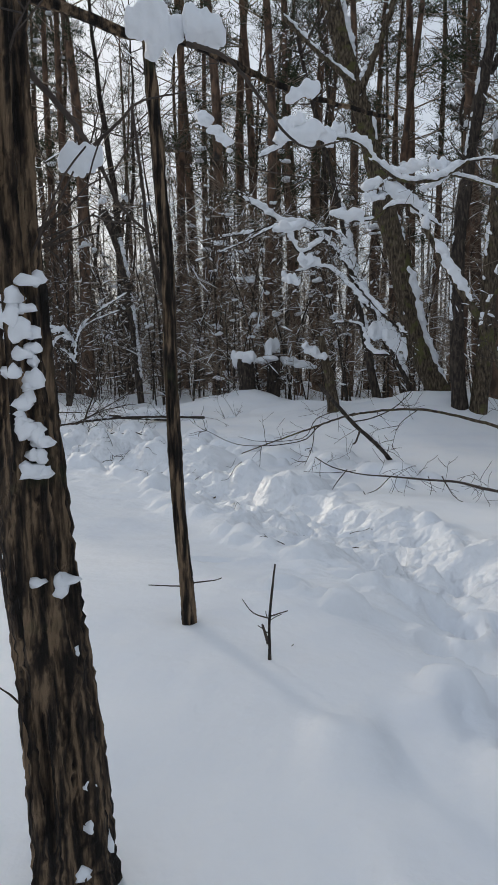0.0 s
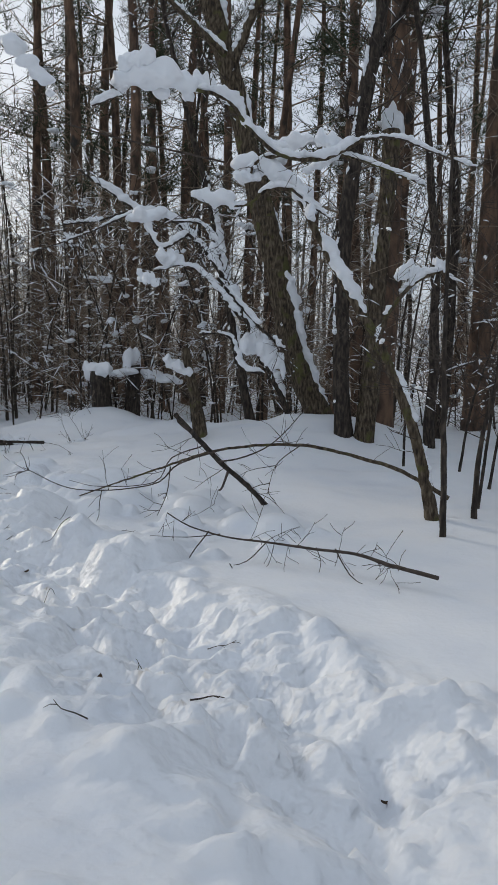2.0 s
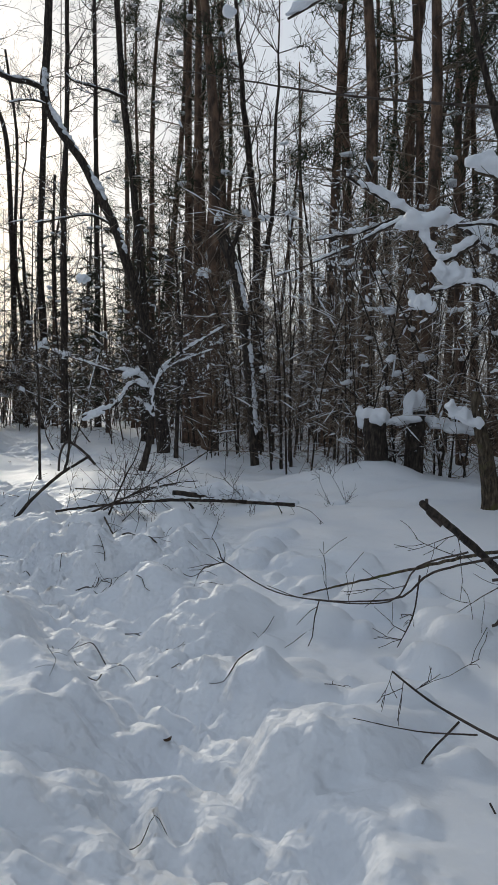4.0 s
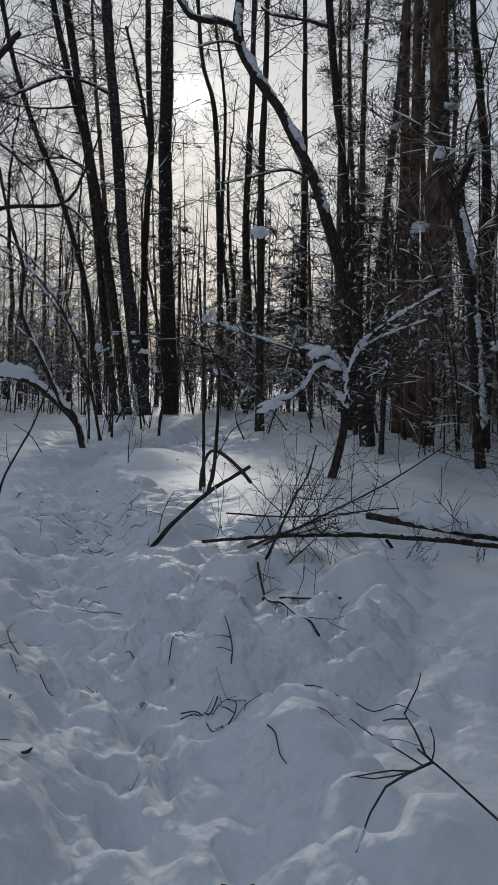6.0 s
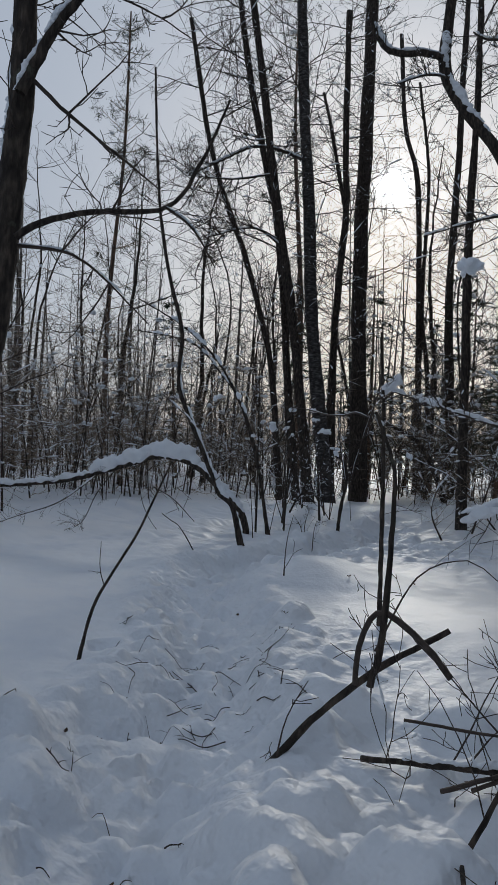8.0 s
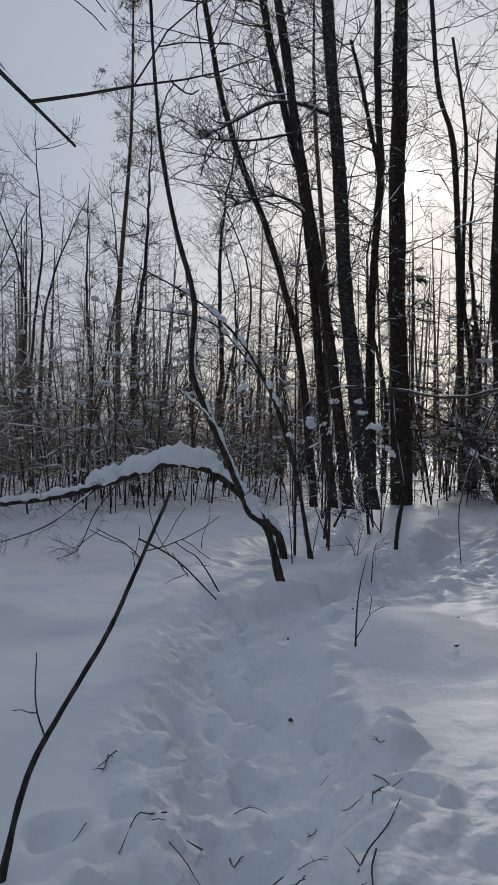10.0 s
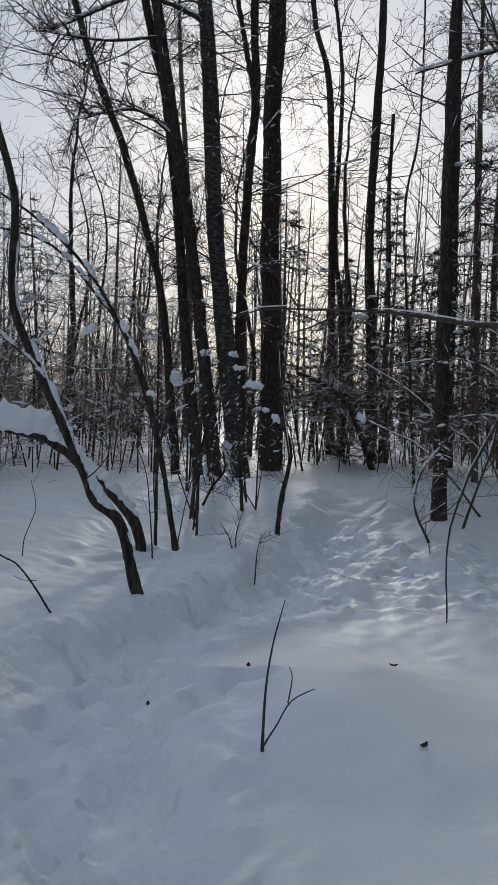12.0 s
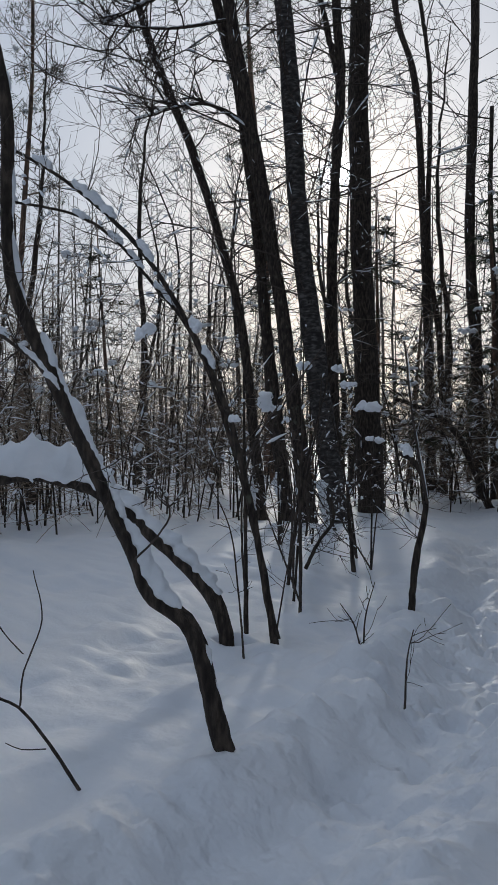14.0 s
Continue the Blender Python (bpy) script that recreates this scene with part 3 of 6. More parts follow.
# ---- trees and branches, traced one by one ----
def woody(name, label, category, pts, r0, r1, bark, limbs=(), twigs=(), snow=(), pads=(), seed=1, snowy=0.12, group="", rough=0.22, planted=True, sides=10, twig_mat=None, flare=0.25, step=0.06, clots=()):
    """One tree, bush or fallen branch: trunk, limbs (pts, r0, r1, snow width), twigs (n, length, r, lo, hi, depth, lift, kids) on the trunk
    and every limb, snow strips on the trunk (lo, hi, width, height, side, breaks), pads and caps of snow (place, size)."""
    rng = np.random.default_rng(seed)
    pts = [list(p) for p in pts]
    if planted:
        pts[0][2] = G(pts[0][0], pts[0][1])
    root = thing(name, pts[0], label, category, group)
    if planted:
        a, b = np.array(pts[0]), np.array(pts[1])
        pts = [list(a - unit(b - a) * 0.12)] + pts
    line = smooth_line(pts, step)
    if rough:
        line[2:-1] += (rng.random((len(line) - 3, 3)) - 0.5) * min(0.012, r0 * 0.22) * min(1.0, (step / 0.06) ** 1.5)
    g = Geo()
    tube(g, line, r0, r1, sides, rough, rng, 1.0, flare)
    trunk = part("trunk" if planted else "stem", g, bark, root)
    tw, sn = Geo(), Geo()
    lines = [(line, 1.0)]
    for lp, a, b, w in limbs:
        ll = smooth_line(lp, min(step, 0.05))
        ll[1:-1] += (rng.random((len(ll) - 2, 3)) - 0.5) * a * 0.35
        lg = Geo()
        tube(lg, ll, a, b, 6 if a > 0.012 else 5, 0.15, rng)
        limb = part("limb", lg, bark if a > 0.012 else (twig_mat or TWIG), root)
        if w is not None:
            lines.append((ll, 0.6))
        if w:
            sg = Geo()
            if w < 0.02:
                snow_strip(sg, ll, w, w * 0.85, rng, a * 0.95, breaks=0.3)
                part("snow_cap", sg, SNOW_CAP, root, "white snow lying along the limb")
                continue
            snow_row(sg, ll, w, w * 0.85, rng, a * 0.8, breaks=0.25)
            if sg.n:
                fuse(part("snow_cap", sg, SNOW_CAP, root, "white snow lying along the limb", "stuff"), max(0.006, w * 0.2), 3)
    for n, length, r, lo, hi, depth, lift, kids in twigs:
        for ll, share in lines:
            span = np.linalg.norm(ll[-1] - ll[0])
            if share == 1.0 or span > 0.3:
                sprout(tw, sn, rng, ll, max(1, int(n * share)), min(length, 0.55 * span), min(r, 0.5 * r0), lo if share == 1.0 else 0.25, hi, depth, lift, kids, snowy)
    part("crown", tw, twig_mat or TWIG, root, "thin bare twigs", "stuff")
    part("snow_dusting", sn, SNOW_CAP, root, "small lumps of snow caught on the twigs", "stuff")
    for lo, hi, w, h, side, breaks in snow:
        i, j = int(lo * (len(line) - 1)), int(hi * (len(line) - 1))
        seg = line[i:j + 1]
        sg = Geo()
        rr = r0 + (r1 - r0) * (lo + hi) / 2
        if w < 0.02:
            snow_strip(sg, seg, w, h, rng, rr * 0.75, side, breaks)
            part("snow_cap", sg, SNOW_CAP, root, "white snow clinging to the bark")
            continue
        snow_row(sg, seg, w, h, rng, rr * 0.7, side, breaks)
        if sg.n:
            fuse(part("snow_cap", sg, SNOW_CAP, root, "white snow clinging to the bark", "stuff"), max(0.006, w * 0.2), 3)
    for lo, hi, n, side, size in clots:
        sg = Geo()
        for k in range(n):
            i = int((lo + (hi - lo) * ((k + rng.random()) / n)) * (len(line) - 1))
            out = unit(np.array(side, float) + rng.normal(0, 0.35, 3))
            out[2] *= 0.3
            w = size * (0.5 + rng.random())
            lump(sg, line[i] + unit(out) * (r0 + (r1 - r0) * i / len(line)) * 0.97, (w, w * 0.8, w * (0.5 + 0.9 * rng.random())), rng, 2, 0.38)
            if n < 10:
                part("snow_clot", sg, SNOW_CAP, root, "wet snow plastered on the bark")
                sg = Geo()
        if n >= 10:
            fuse(part("snow_clot", sg, SNOW_CAP, root, "wet snow plastered on the bark"), 0.005, 2)
    for place, size in pads:
        sg = Geo()
        pad(sg, place, size, rng)
        fuse(part("snow_pad", sg, SNOW_CAP, root, "thick pad of fresh snow"), max(0.006, 0.075 * max(size)))
    return root


# the old tree beside the start
woody("tree", "old leaning trunk with furrowed dark bark and snow", "tree", [(0.52, 1.31, 0.08), (0.5, 1.31, 0.38), (0.47, 1.3, 0.73), (0.46, 1.3, 1.0), (0.45, 1.29, 1.31), (0.44, 1.29, 1.56), (0.44, 1.29, 1.81), (0.44, 1.29, 2.12)], 0.068, 0.045, BARK_OLD,
      limbs=[([(0.31, 1.61, 1.93), (0.46, 1.67, 1.9), (0.6, 1.72, 1.86), (0.71, 1.76, 1.86), (0.9, 1.83, 1.79), (1.02, 1.88, 1.76), (1.22, 1.96, 1.73)], 0.014, 0.005, None),
             ([(0.37, 1.53, 1.78), (0.42, 1.54, 1.71), (0.49, 1.57, 1.63), (0.55, 1.59, 1.53), (0.58, 1.6, 1.46), (0.64, 1.62, 1.4)], 0.009, 0.003, None),
             ([(0.72, 1.72, 1.84), (0.82, 1.73, 1.8), (0.94, 1.75, 1.65), (1.0, 1.75, 1.61), (1.08, 1.77, 1.63)], 0.006, 0.002, None),
             ([(0.51, 1.62, 1.58), (0.58, 1.64, 1.65), (0.62, 1.65, 1.69), (0.72, 1.68, 1.72)], 0.005, 0.002, None)],
      twigs=[(6, 0.25, 0.004, 0.6, 1.0, 1, 0.2, 3)], snowy=0.0, seed=3, step=0.014, rough=0.42, sides=40,
      clots=[(0.45, 0.50, 9, (0.8, -0.8, 0), 0.017), (0.50, 0.56, 9, (0.6, -0.9, 0), 0.019), (0.56, 0.62, 9, (0.7, -0.8, 0), 0.018), (0.10, 0.17, 7, (0.9, -0.5, 0), 0.022), (0.02, 0.10, 5, (0.9, -0.5, 0), 0.018), (0.345, 0.36, 3, (0.8, -0.7, 0), 0.022), (0.18, 0.3, 4, (1, -0.2, 0), 0.010)],
      pads=[((0.65, 1.7, 1.87), (0.07, 0.06, 0.075)), ((0.76, 1.74, 1.88), (0.06, 0.05, 0.06)), ((0.99, 1.73, 1.73), (0.045, 0.04, 0.03)), ((0.51, 1.57, 1.55), (0.05, 0.04, 0.05))])
woody("young_tree", "slender young trunk with dark flaking bark", "tree", [(0.57, 2.65, 0.15), (0.54, 2.64, 0.57), (0.52, 2.64, 0.99), (0.51, 2.64, 1.39), (0.49, 2.63, 1.78), (0.46, 2.63, 2.19), (0.44, 2.63, 2.45), (0.42, 2.63, 2.87)], 0.026, 0.019, BARK_OLD,
      limbs=[([(0.49, 2.74, 1.28), (0.43, 2.73, 1.54), (0.41, 2.73, 1.74), (0.38, 2.72, 2.02)], 0.010, 0.005, 0.0), ([(0.54, 2.75, 0.25), (0.65, 2.77, 0.26), (0.68, 2.77, 0.27)], 0.004, 0.002, 0.0), ([(0.53, 2.75, 0.24), (0.4, 2.73, 0.25)], 0.003, 0.002, 0.0)],
      twigs=[(5, 0.4, 0.004, 0.5, 1.0, 1, 0.3, 3)], seed=4, step=0.016, rough=0.38, snowy=0.03, sides=18)
woody("sapling", "dead little sapling stub poking from the snow", "sapling", [(0.88, 2.36, 0.12), (0.88, 2.35, 0.25), (0.89, 2.36, 0.36), (0.9, 2.36, 0.44)], 0.0065, 0.0025, BARK,
      limbs=[([(0.87, 2.48, 0.12), (0.86, 2.48, 0.16), (0.85, 2.48, 0.19)], 0.006, 0.004, 0), ([(0.88, 2.48, 0.22), (0.94, 2.48, 0.24)], 0.003, 0.002, 0), ([(0.88, 2.48, 0.21), (0.82, 2.48, 0.23), (0.78, 2.48, 0.28)], 0.003, 0.0015, 0), ([(0.88, 2.48, 0.07), (0.94, 2.48, 0.1), (0.96, 2.48, 0.12)], 0.003, 0.0015, 0)], seed=5, step=0.02, rough=0.4, twigs=[(5, 0.06, 0.002, 0.3, 1.0, 0, 0.3, 0)], snowy=0.0)

woody("shoot", "thin dark shoot beside the old tree", "sapling", [(0.38, 1.47, 0.05), (0.37, 1.46, 0.27), (0.36, 1.46, 0.45), (0.34, 1.45, 0.67), (0.34, 1.45, 0.81)], 0.006, 0.003, TWIG, limbs=[([(0.4, 1.38, 0.4), (0.38, 1.37, 0.43), (0.36, 1.36, 0.45)], 0.003, 0.0015, None)], seed=15, step=0.03)

# the group round the leaning birch
woody("birch_tree", "leaning mossy birch trunk with snow down one side", "birch", [(3.21, 12.34, 0.22), (2.83, 12.41, 1.52), (2.56, 12.47, 2.74), (2.25, 12.53, 3.93), (2.01, 12.58, 4.87), (1.71, 12.64, 5.87), (1.53, 12.68, 6.7), (1.14, 12.76, 8.63)], 0.175, 0.13, BARK_MOSS,
      snow=[(0.02, 0.40, 0.085, 0.11, (0.85, -0.35, 0.5), 0.0), (0.5, 0.95, 0.06, 0.09, (0.85, -0.3, 0.5), 0.15)],
      limbs=[([(1.94, 12.02, 5.12), (2.16, 12.0, 5.7), (2.38, 11.98, 6.28), (2.53, 11.97, 7.13)], 0.06, 0.03, 0.04), ([(1.82, 12.03, 5.19), (1.19, 12.08, 5.75), (0.74, 12.12, 6.24)], 0.05, 0.02, 0.05)],
      twigs=[(14, 1.2, 0.012, 0.45, 1.0, 2, 0.3, 4)], seed=6, step=0.12, sides=14, snowy=0.15)
woody("alder_tree", "dark leaning tree trunk forking above the snow", "tree", [(3.38, 11.45, 0.22), (3.31, 11.46, 1.5), (3.32, 11.46, 2.84), (3.46, 11.43, 4.07), (3.63, 11.39, 5.26), (3.73, 11.36, 6.08), (3.92, 11.32, 7.93)], 0.105, 0.08, BARK,
      snow=[(0.2, 0.8, 0.03, 0.05, (-0.8, -0.4, 0.4), 0.45)], limbs=[([(3.63, 11.83, 4.48), (3.47, 11.87, 4.45), (3.39, 11.89, 4.63), (3.43, 11.88, 4.93)], 0.04, 0.02, 0.09), ([(3.78, 11.79, 5.2), (4.09, 11.71, 5.83), (4.29, 11.65, 6.39)], 0.05, 0.03, 0)],
      twigs=[(16, 1.2, 0.012, 0.35, 1.0, 2, 0.3, 4)], seed=7, step=0.12, sides=12)
woody("snag", "broken mossy snag topped with a round snow cap", "dead tree", [(3.65, 11.43, 0.22), (3.73, 11.41, 1.2), (3.77, 11.4, 2.62), (3.85, 11.37, 3.49), (3.86, 11.37, 4.15)], 0.125, 0.10, BARK_MOSS,
      snow=[(0.5, 0.72, 0.05, 0.06, (-0.8, -0.5, 0.3), 0.35)], pads=[((3.97, 11.74, 4.38), (0.15, 0.14, 0.26))], seed=8, step=0.1, sides=12,
      limbs=[([(3.89, 11.45, 1.51), (3.79, 11.48, 1.05), (3.76, 11.49, 0.82)], 0.05, 0.03, 0)])
woody("young_tree", "thin dark pole of a young tree leaning in snow", "tree", [(2.36, 13.35, 0.28), (2.16, 13.37, 1.37), (1.94, 13.4, 2.42), (1.74, 13.42, 3.45), (1.46, 13.46, 4.54), (1.17, 13.49, 5.61), (0.96, 13.51, 6.58)], 0.075, 0.03, BARK,
      twigs=[(22, 1.1, 0.010, 0.2, 1.0, 2, 0.2, 4)], seed=9, step=0.12, snowy=0.12, snow=[(0.1, 0.6, 0.05, 0.06, (0.6, -0.3, 0.7), 0.35)])
woody("leaning_tree", "arching lean tree loaded with thick snow pads", "tree", [(3.35, 7.85, 0.05), (3.18, 7.92, 0.7), (2.87, 8.03, 1.45), (2.7, 8.09, 1.73), (2.41, 8.2, 2.26), (2.17, 8.28, 2.69), (1.96, 8.36, 2.83), (1.72, 8.45, 2.88), (1.56, 8.51, 2.91)], 0.052, 0.020, BARK_MOSS,
      limbs=[([(3.46, 7.8, 0.15), (3.11, 7.93, 0.35), (2.82, 8.04, 0.44), (2.28, 8.25, 0.54), (1.62, 8.51, 0.47), (1.04, 8.73, 0.26), (0.3, 9.01, -0.04)], 0.020, 0.006, 0),
             ([(2.87, 8.0, 1.43), (2.94, 7.98, 1.66), (3.09, 7.93, 1.87), (3.23, 7.89, 1.97), (3.37, 7.85, 2.01)], 0.022, 0.012, 0.05),
             ([(2.72, 8.14, 3.09), (2.35, 7.98, 2.88), (1.99, 7.83, 2.86), (1.75, 7.64, 2.97), (1.55, 7.44, 3.12), (1.29, 7.26, 3.12), (0.88, 7.11, 3.13)], 0.022, 0.010, 0.06),
             ([(2.05, 8.28, 2.98), (1.85, 8.31, 2.91), (1.8, 8.32, 2.76)], 0.020, 0.012, 0.03),
             ([(2.52, 8.19, 2.99), (2.79, 8.13, 2.9), (3.04, 8.07, 2.8), (3.23, 8.03, 2.71)], 0.014, 0.004, 0.035),
             ([(2.15, 8.16, 2.67), (1.94, 8.2, 2.67), (1.79, 8.22, 2.55), (1.52, 8.27, 2.54), (1.35, 8.3, 2.59)], 0.016, 0.008, 0.05),
             ([(2.15, 8.16, 2.67), (2.31, 8.13, 2.54), (2.46, 8.11, 2.44)], 0.012, 0.006, 0.05),
             ([(2.69, 8.15, 3.09), (2.98, 8.08, 3.1), (3.27, 8.0, 2.98), (3.61, 7.92, 2.85)], 0.012, 0.004, 0.035),
             ([(0.95, 7.03, 3.1), (0.78, 7.03, 2.97), (0.63, 7.03, 2.9)], 0.010, 0.005, 0.045),
             ([(1.6, 8.33, 2.91), (1.1, 8.38, 3.01), (0.5, 8.44, 3.14), (-0.09, 8.49, 3.3), (-0.48, 8.53, 3.41)], 0.010, 0.004, 0.0),
             ([(1.59, 8.13, 0.51), (1.23, 8.17, 0.38), (1.0, 8.19, 0.2), (0.37, 8.25, 0.15), (-0.08, 8.29, 0.33)], 0.008, 0.003, 0),
             ([(1.16, 8.16, 0.36), (1.13, 8.16, 0.13), (1.05, 8.16, -0.06)], 0.006, 0.003, 0), ([(2.26, 8.14, 0.55), (2.06, 8.18, 0.37), (1.99, 8.19, 0.11)], 0.005, 0.002, 0)],
      twigs=[(7, 0.5, 0.005, 0.15, 1.0, 1, -0.1, 3)], seed=10, step=0.06, snowy=0.05,
      snow=[(0.52, 0.72, 0.07, 0.07, None, 0.0), (0.76, 0.99, 0.09, 0.10, None, 0.0), (0.1, 0.38, 0.03, 0.04, (0.7, -0.3, 0.6), 0.4)],
      pads=[((1.07, 7.03, 3.09), (0.27, 0.2, 0.13)), ((0.92, 6.99, 3.17), (0.14, 0.12, 0.11)), ((1.37, 7.55, 3.27), (0.11, 0.1, 0.09)), ((2.1, 8.27, 3.07), (0.22, 0.15, 0.09)),
            ((2.47, 8.2, 3.08), (0.17, 0.13, 0.11)), ((1.52, 8.24, 2.6), (0.19, 0.14, 0.09)), ((2.29, 8.14, 2.5), (0.14, 0.1, 0.10)),
            ((3.09, 7.93, 2.0), (0.12, 0.1, 0.09)), ((3.32, 7.85, 2.05), (0.07, 0.06, 0.06)), ((1.78, 8.32, 2.79), (0.13, 0.1, 0.07)), ((0.23, 6.98, 3.14), (0.17, 0.12, 0.07)), ((2.4, 8.21, 2.91), (0.18, 0.12, 0.06))])
woody("snowy_branch", "low dark tree bough sagging under lines of snow", "branch", [(2.85, 12.52, 0.32), (2.57, 12.33, 1.03), (2.15, 12.17, 1.83), (1.74, 12.0, 2.5), (1.2, 11.85, 3.03), (0.77, 11.69, 3.1), (0.36, 11.53, 3.33), (0.03, 11.35, 3.52)], 0.045, 0.012, BARK,
      limbs=[([(1.35, 10.86, 2.73), (1.01, 10.87, 2.56), (0.74, 10.88, 2.95), (0.33, 10.9, 2.85), (-0.14, 10.92, 2.79)], 0.018, 0.006, 0.06), ([(1.97, 10.81, 1.75), (1.69, 10.84, 2.09), (1.35, 10.88, 2.36), (0.94, 10.92, 2.29)], 0.018, 0.006, 0.06),
             ([(2.27, 10.87, 1.12), (1.99, 10.91, 1.19), (1.84, 10.93, 1.55), (1.49, 10.98, 1.58)], 0.02, 0.008, 0.06), ([(1.69, 10.84, 2.23), (2.11, 10.8, 1.75), (2.47, 10.78, 1.41)], 0.02, 0.01, 0.07), ([(1.15, 10.86, 2.86), (1.49, 10.86, 2.84), (1.7, 10.85, 2.57)], 0.014, 0.006, 0.05),
             ([(0.74, 10.86, 2.96), (0.13, 10.85, 2.67), (-0.46, 10.83, 2.45)], 0.012, 0.004, 0.03)],
      twigs=[(12, 0.8, 0.006, 0.15, 1.0, 2, 0.1, 4)], seed=11, step=0.08, snowy=0.14, snow=[(0.12, 0.5, 0.09, 0.09, None, 0.2), (0.5, 0.98, 0.075, 0.08, None, 0.15)],
      pads=[((0.89, 10.86, 2.92), (0.28, 0.18, 0.1)), ((1.14, 10.86, 2.44), (0.18, 0.14, 0.12)), ((0.88, 10.86, 2.2), (0.15, 0.12, 0.1)), ((1.69, 10.84, 2.57), (0.14, 0.1, 0.09)), ((2.14, 10.99, 1.48), (0.25, 0.2, 0.2)), ((2.35, 10.96, 1.34), (0.2, 0.2, 0.22))])
woody("fallen_branch", "thick dark broken branch stuck slantwise in the snow", "branch", [(2.05, 8.79, -0.07), (1.86, 8.56, 0.13), (1.61, 8.35, 0.36), (1.42, 8.12, 0.57), (1.31, 7.89, 0.7), (1.2, 7.65, 0.83)], 0.025, 0.019, BARK,
      limbs=[([(1.62, 7.83, 0.36), (1.58, 7.83, 0.24), (1.55, 7.84, 0.21)], 0.012, 0.008, 0), ([(1.29, 7.76, 0.71), (1.22, 7.76, 0.77), (1.21, 7.76, 0.84)], 0.012, 0.008, 0), ([(1.54, 7.84, 0.44), (1.76, 7.82, 0.49), (2.0, 7.8, 0.62), (2.26, 7.77, 0.91)], 0.008, 0.003, 0),
             ([(1.42, 7.85, 0.57), (1.17, 7.86, 0.47), (1.03, 7.88, 0.27), (0.59, 7.91, 0.23), (0.35, 7.92, 0.28)], 0.006, 0.002, 0)], twigs=[(4, 0.5, 0.004, 0.2, 0.9, 1, 0.3, 3)], seed=12, step=0.05, snowy=0.0, snow=[(0.15, 0.6, 0.025, 0.025, None, 0.4)])
woody("fallen_branch", "long thin dark branch hanging low over snow", "branch", [(1.14, 7.12, 0.17), (1.3, 7.08, 0.08), (1.56, 6.9, 0.04), (1.8, 6.71, 0.05), (2.07, 6.47, 0.06), (2.31, 6.29, 0.07), (2.47, 6.1, 0.05), (2.67, 5.81, 0.05)], 0.004, 0.013, TWIG,
      limbs=[([(1.43, 6.88, 0.09), (1.31, 6.88, -0.07), (1.24, 6.88, -0.22), (1.15, 6.88, -0.29), (1.03, 6.88, -0.29)], 0.005, 0.0015, None), ([(1.8, 6.66, 0.06), (1.67, 6.67, -0.07), (1.51, 6.69, -0.12), (1.3, 6.71, -0.2)], 0.004, 0.0015, None), ([(1.55, 6.58, -0.06), (1.64, 6.57, -0.2), (1.78, 6.57, -0.28), (1.92, 6.56, -0.32)], 0.004, 0.0015, None),
             ([(2.14, 6.1, 0.15), (2.2, 6.09, 0.04), (2.27, 6.07, -0.04), (2.43, 6.04, -0.1)], 0.005, 0.0015, None), ([(2.05, 6.22, 0.13), (2.08, 6.22, 0.04), (2.07, 6.22, -0.03)], 0.003, 0.0015, None), ([(1.5, 6.78, 0.09), (1.28, 6.78, 0.07), (1.03, 6.79, 0.08)], 0.004, 0.0015, None), ([(1.84, 6.55, 0.09), (1.8, 6.56, -0.07), (1.73, 6.57, -0.12)], 0.003, 0.0015, None)],
      twigs=[(20, 0.32, 0.003, 0.0, 0.95, 1, -0.1, 3)], seed=13, planted=False, snowy=0.0, flare=0)
for k, pts in enumerate(([(3.24, 7.3, 0.05), (3.22, 7.31, 0.65), (3.2, 7.32, 1.21), (3.19, 7.32, 2.28), (3.2, 7.32, 3.37)], [(3.69, 7.82, 0.06), (3.71, 7.82, 0.5), (3.78, 7.79, 0.96), (3.91, 7.73, 1.45), (4.11, 7.65, 2.36)], [(3.91, 8.27, 0.07), (3.97, 8.25, 0.67), (4.01, 8.23, 1.21), (4.05, 8.21, 2.35)],
                         [(4.29, 9.72, 0.07), (4.38, 9.69, 0.82), (4.55, 9.62, 1.46), (4.74, 9.54, 2.27)], [(4.37, 9.11, 0.08), (4.44, 9.09, 0.61), (4.5, 9.06, 1.09), (4.6, 9.02, 2.03)], [(3.85, 10.33, 0.1), (3.86, 10.33, 0.93), (3.92, 10.31, 1.75), (4.17, 10.23, 3.45)])):
    woody("young_tree", "thin bare young stem standing in snow", "sapling", pts, 0.026 if k < 2 else 0.016, 0.007, BARK, twigs=[(12, 0.9, 0.005, 0.25, 1.0, 2, 0.15, 4)], seed=20 + k, group="saplings by the leaning tree", snowy=0.05, step=0.08)

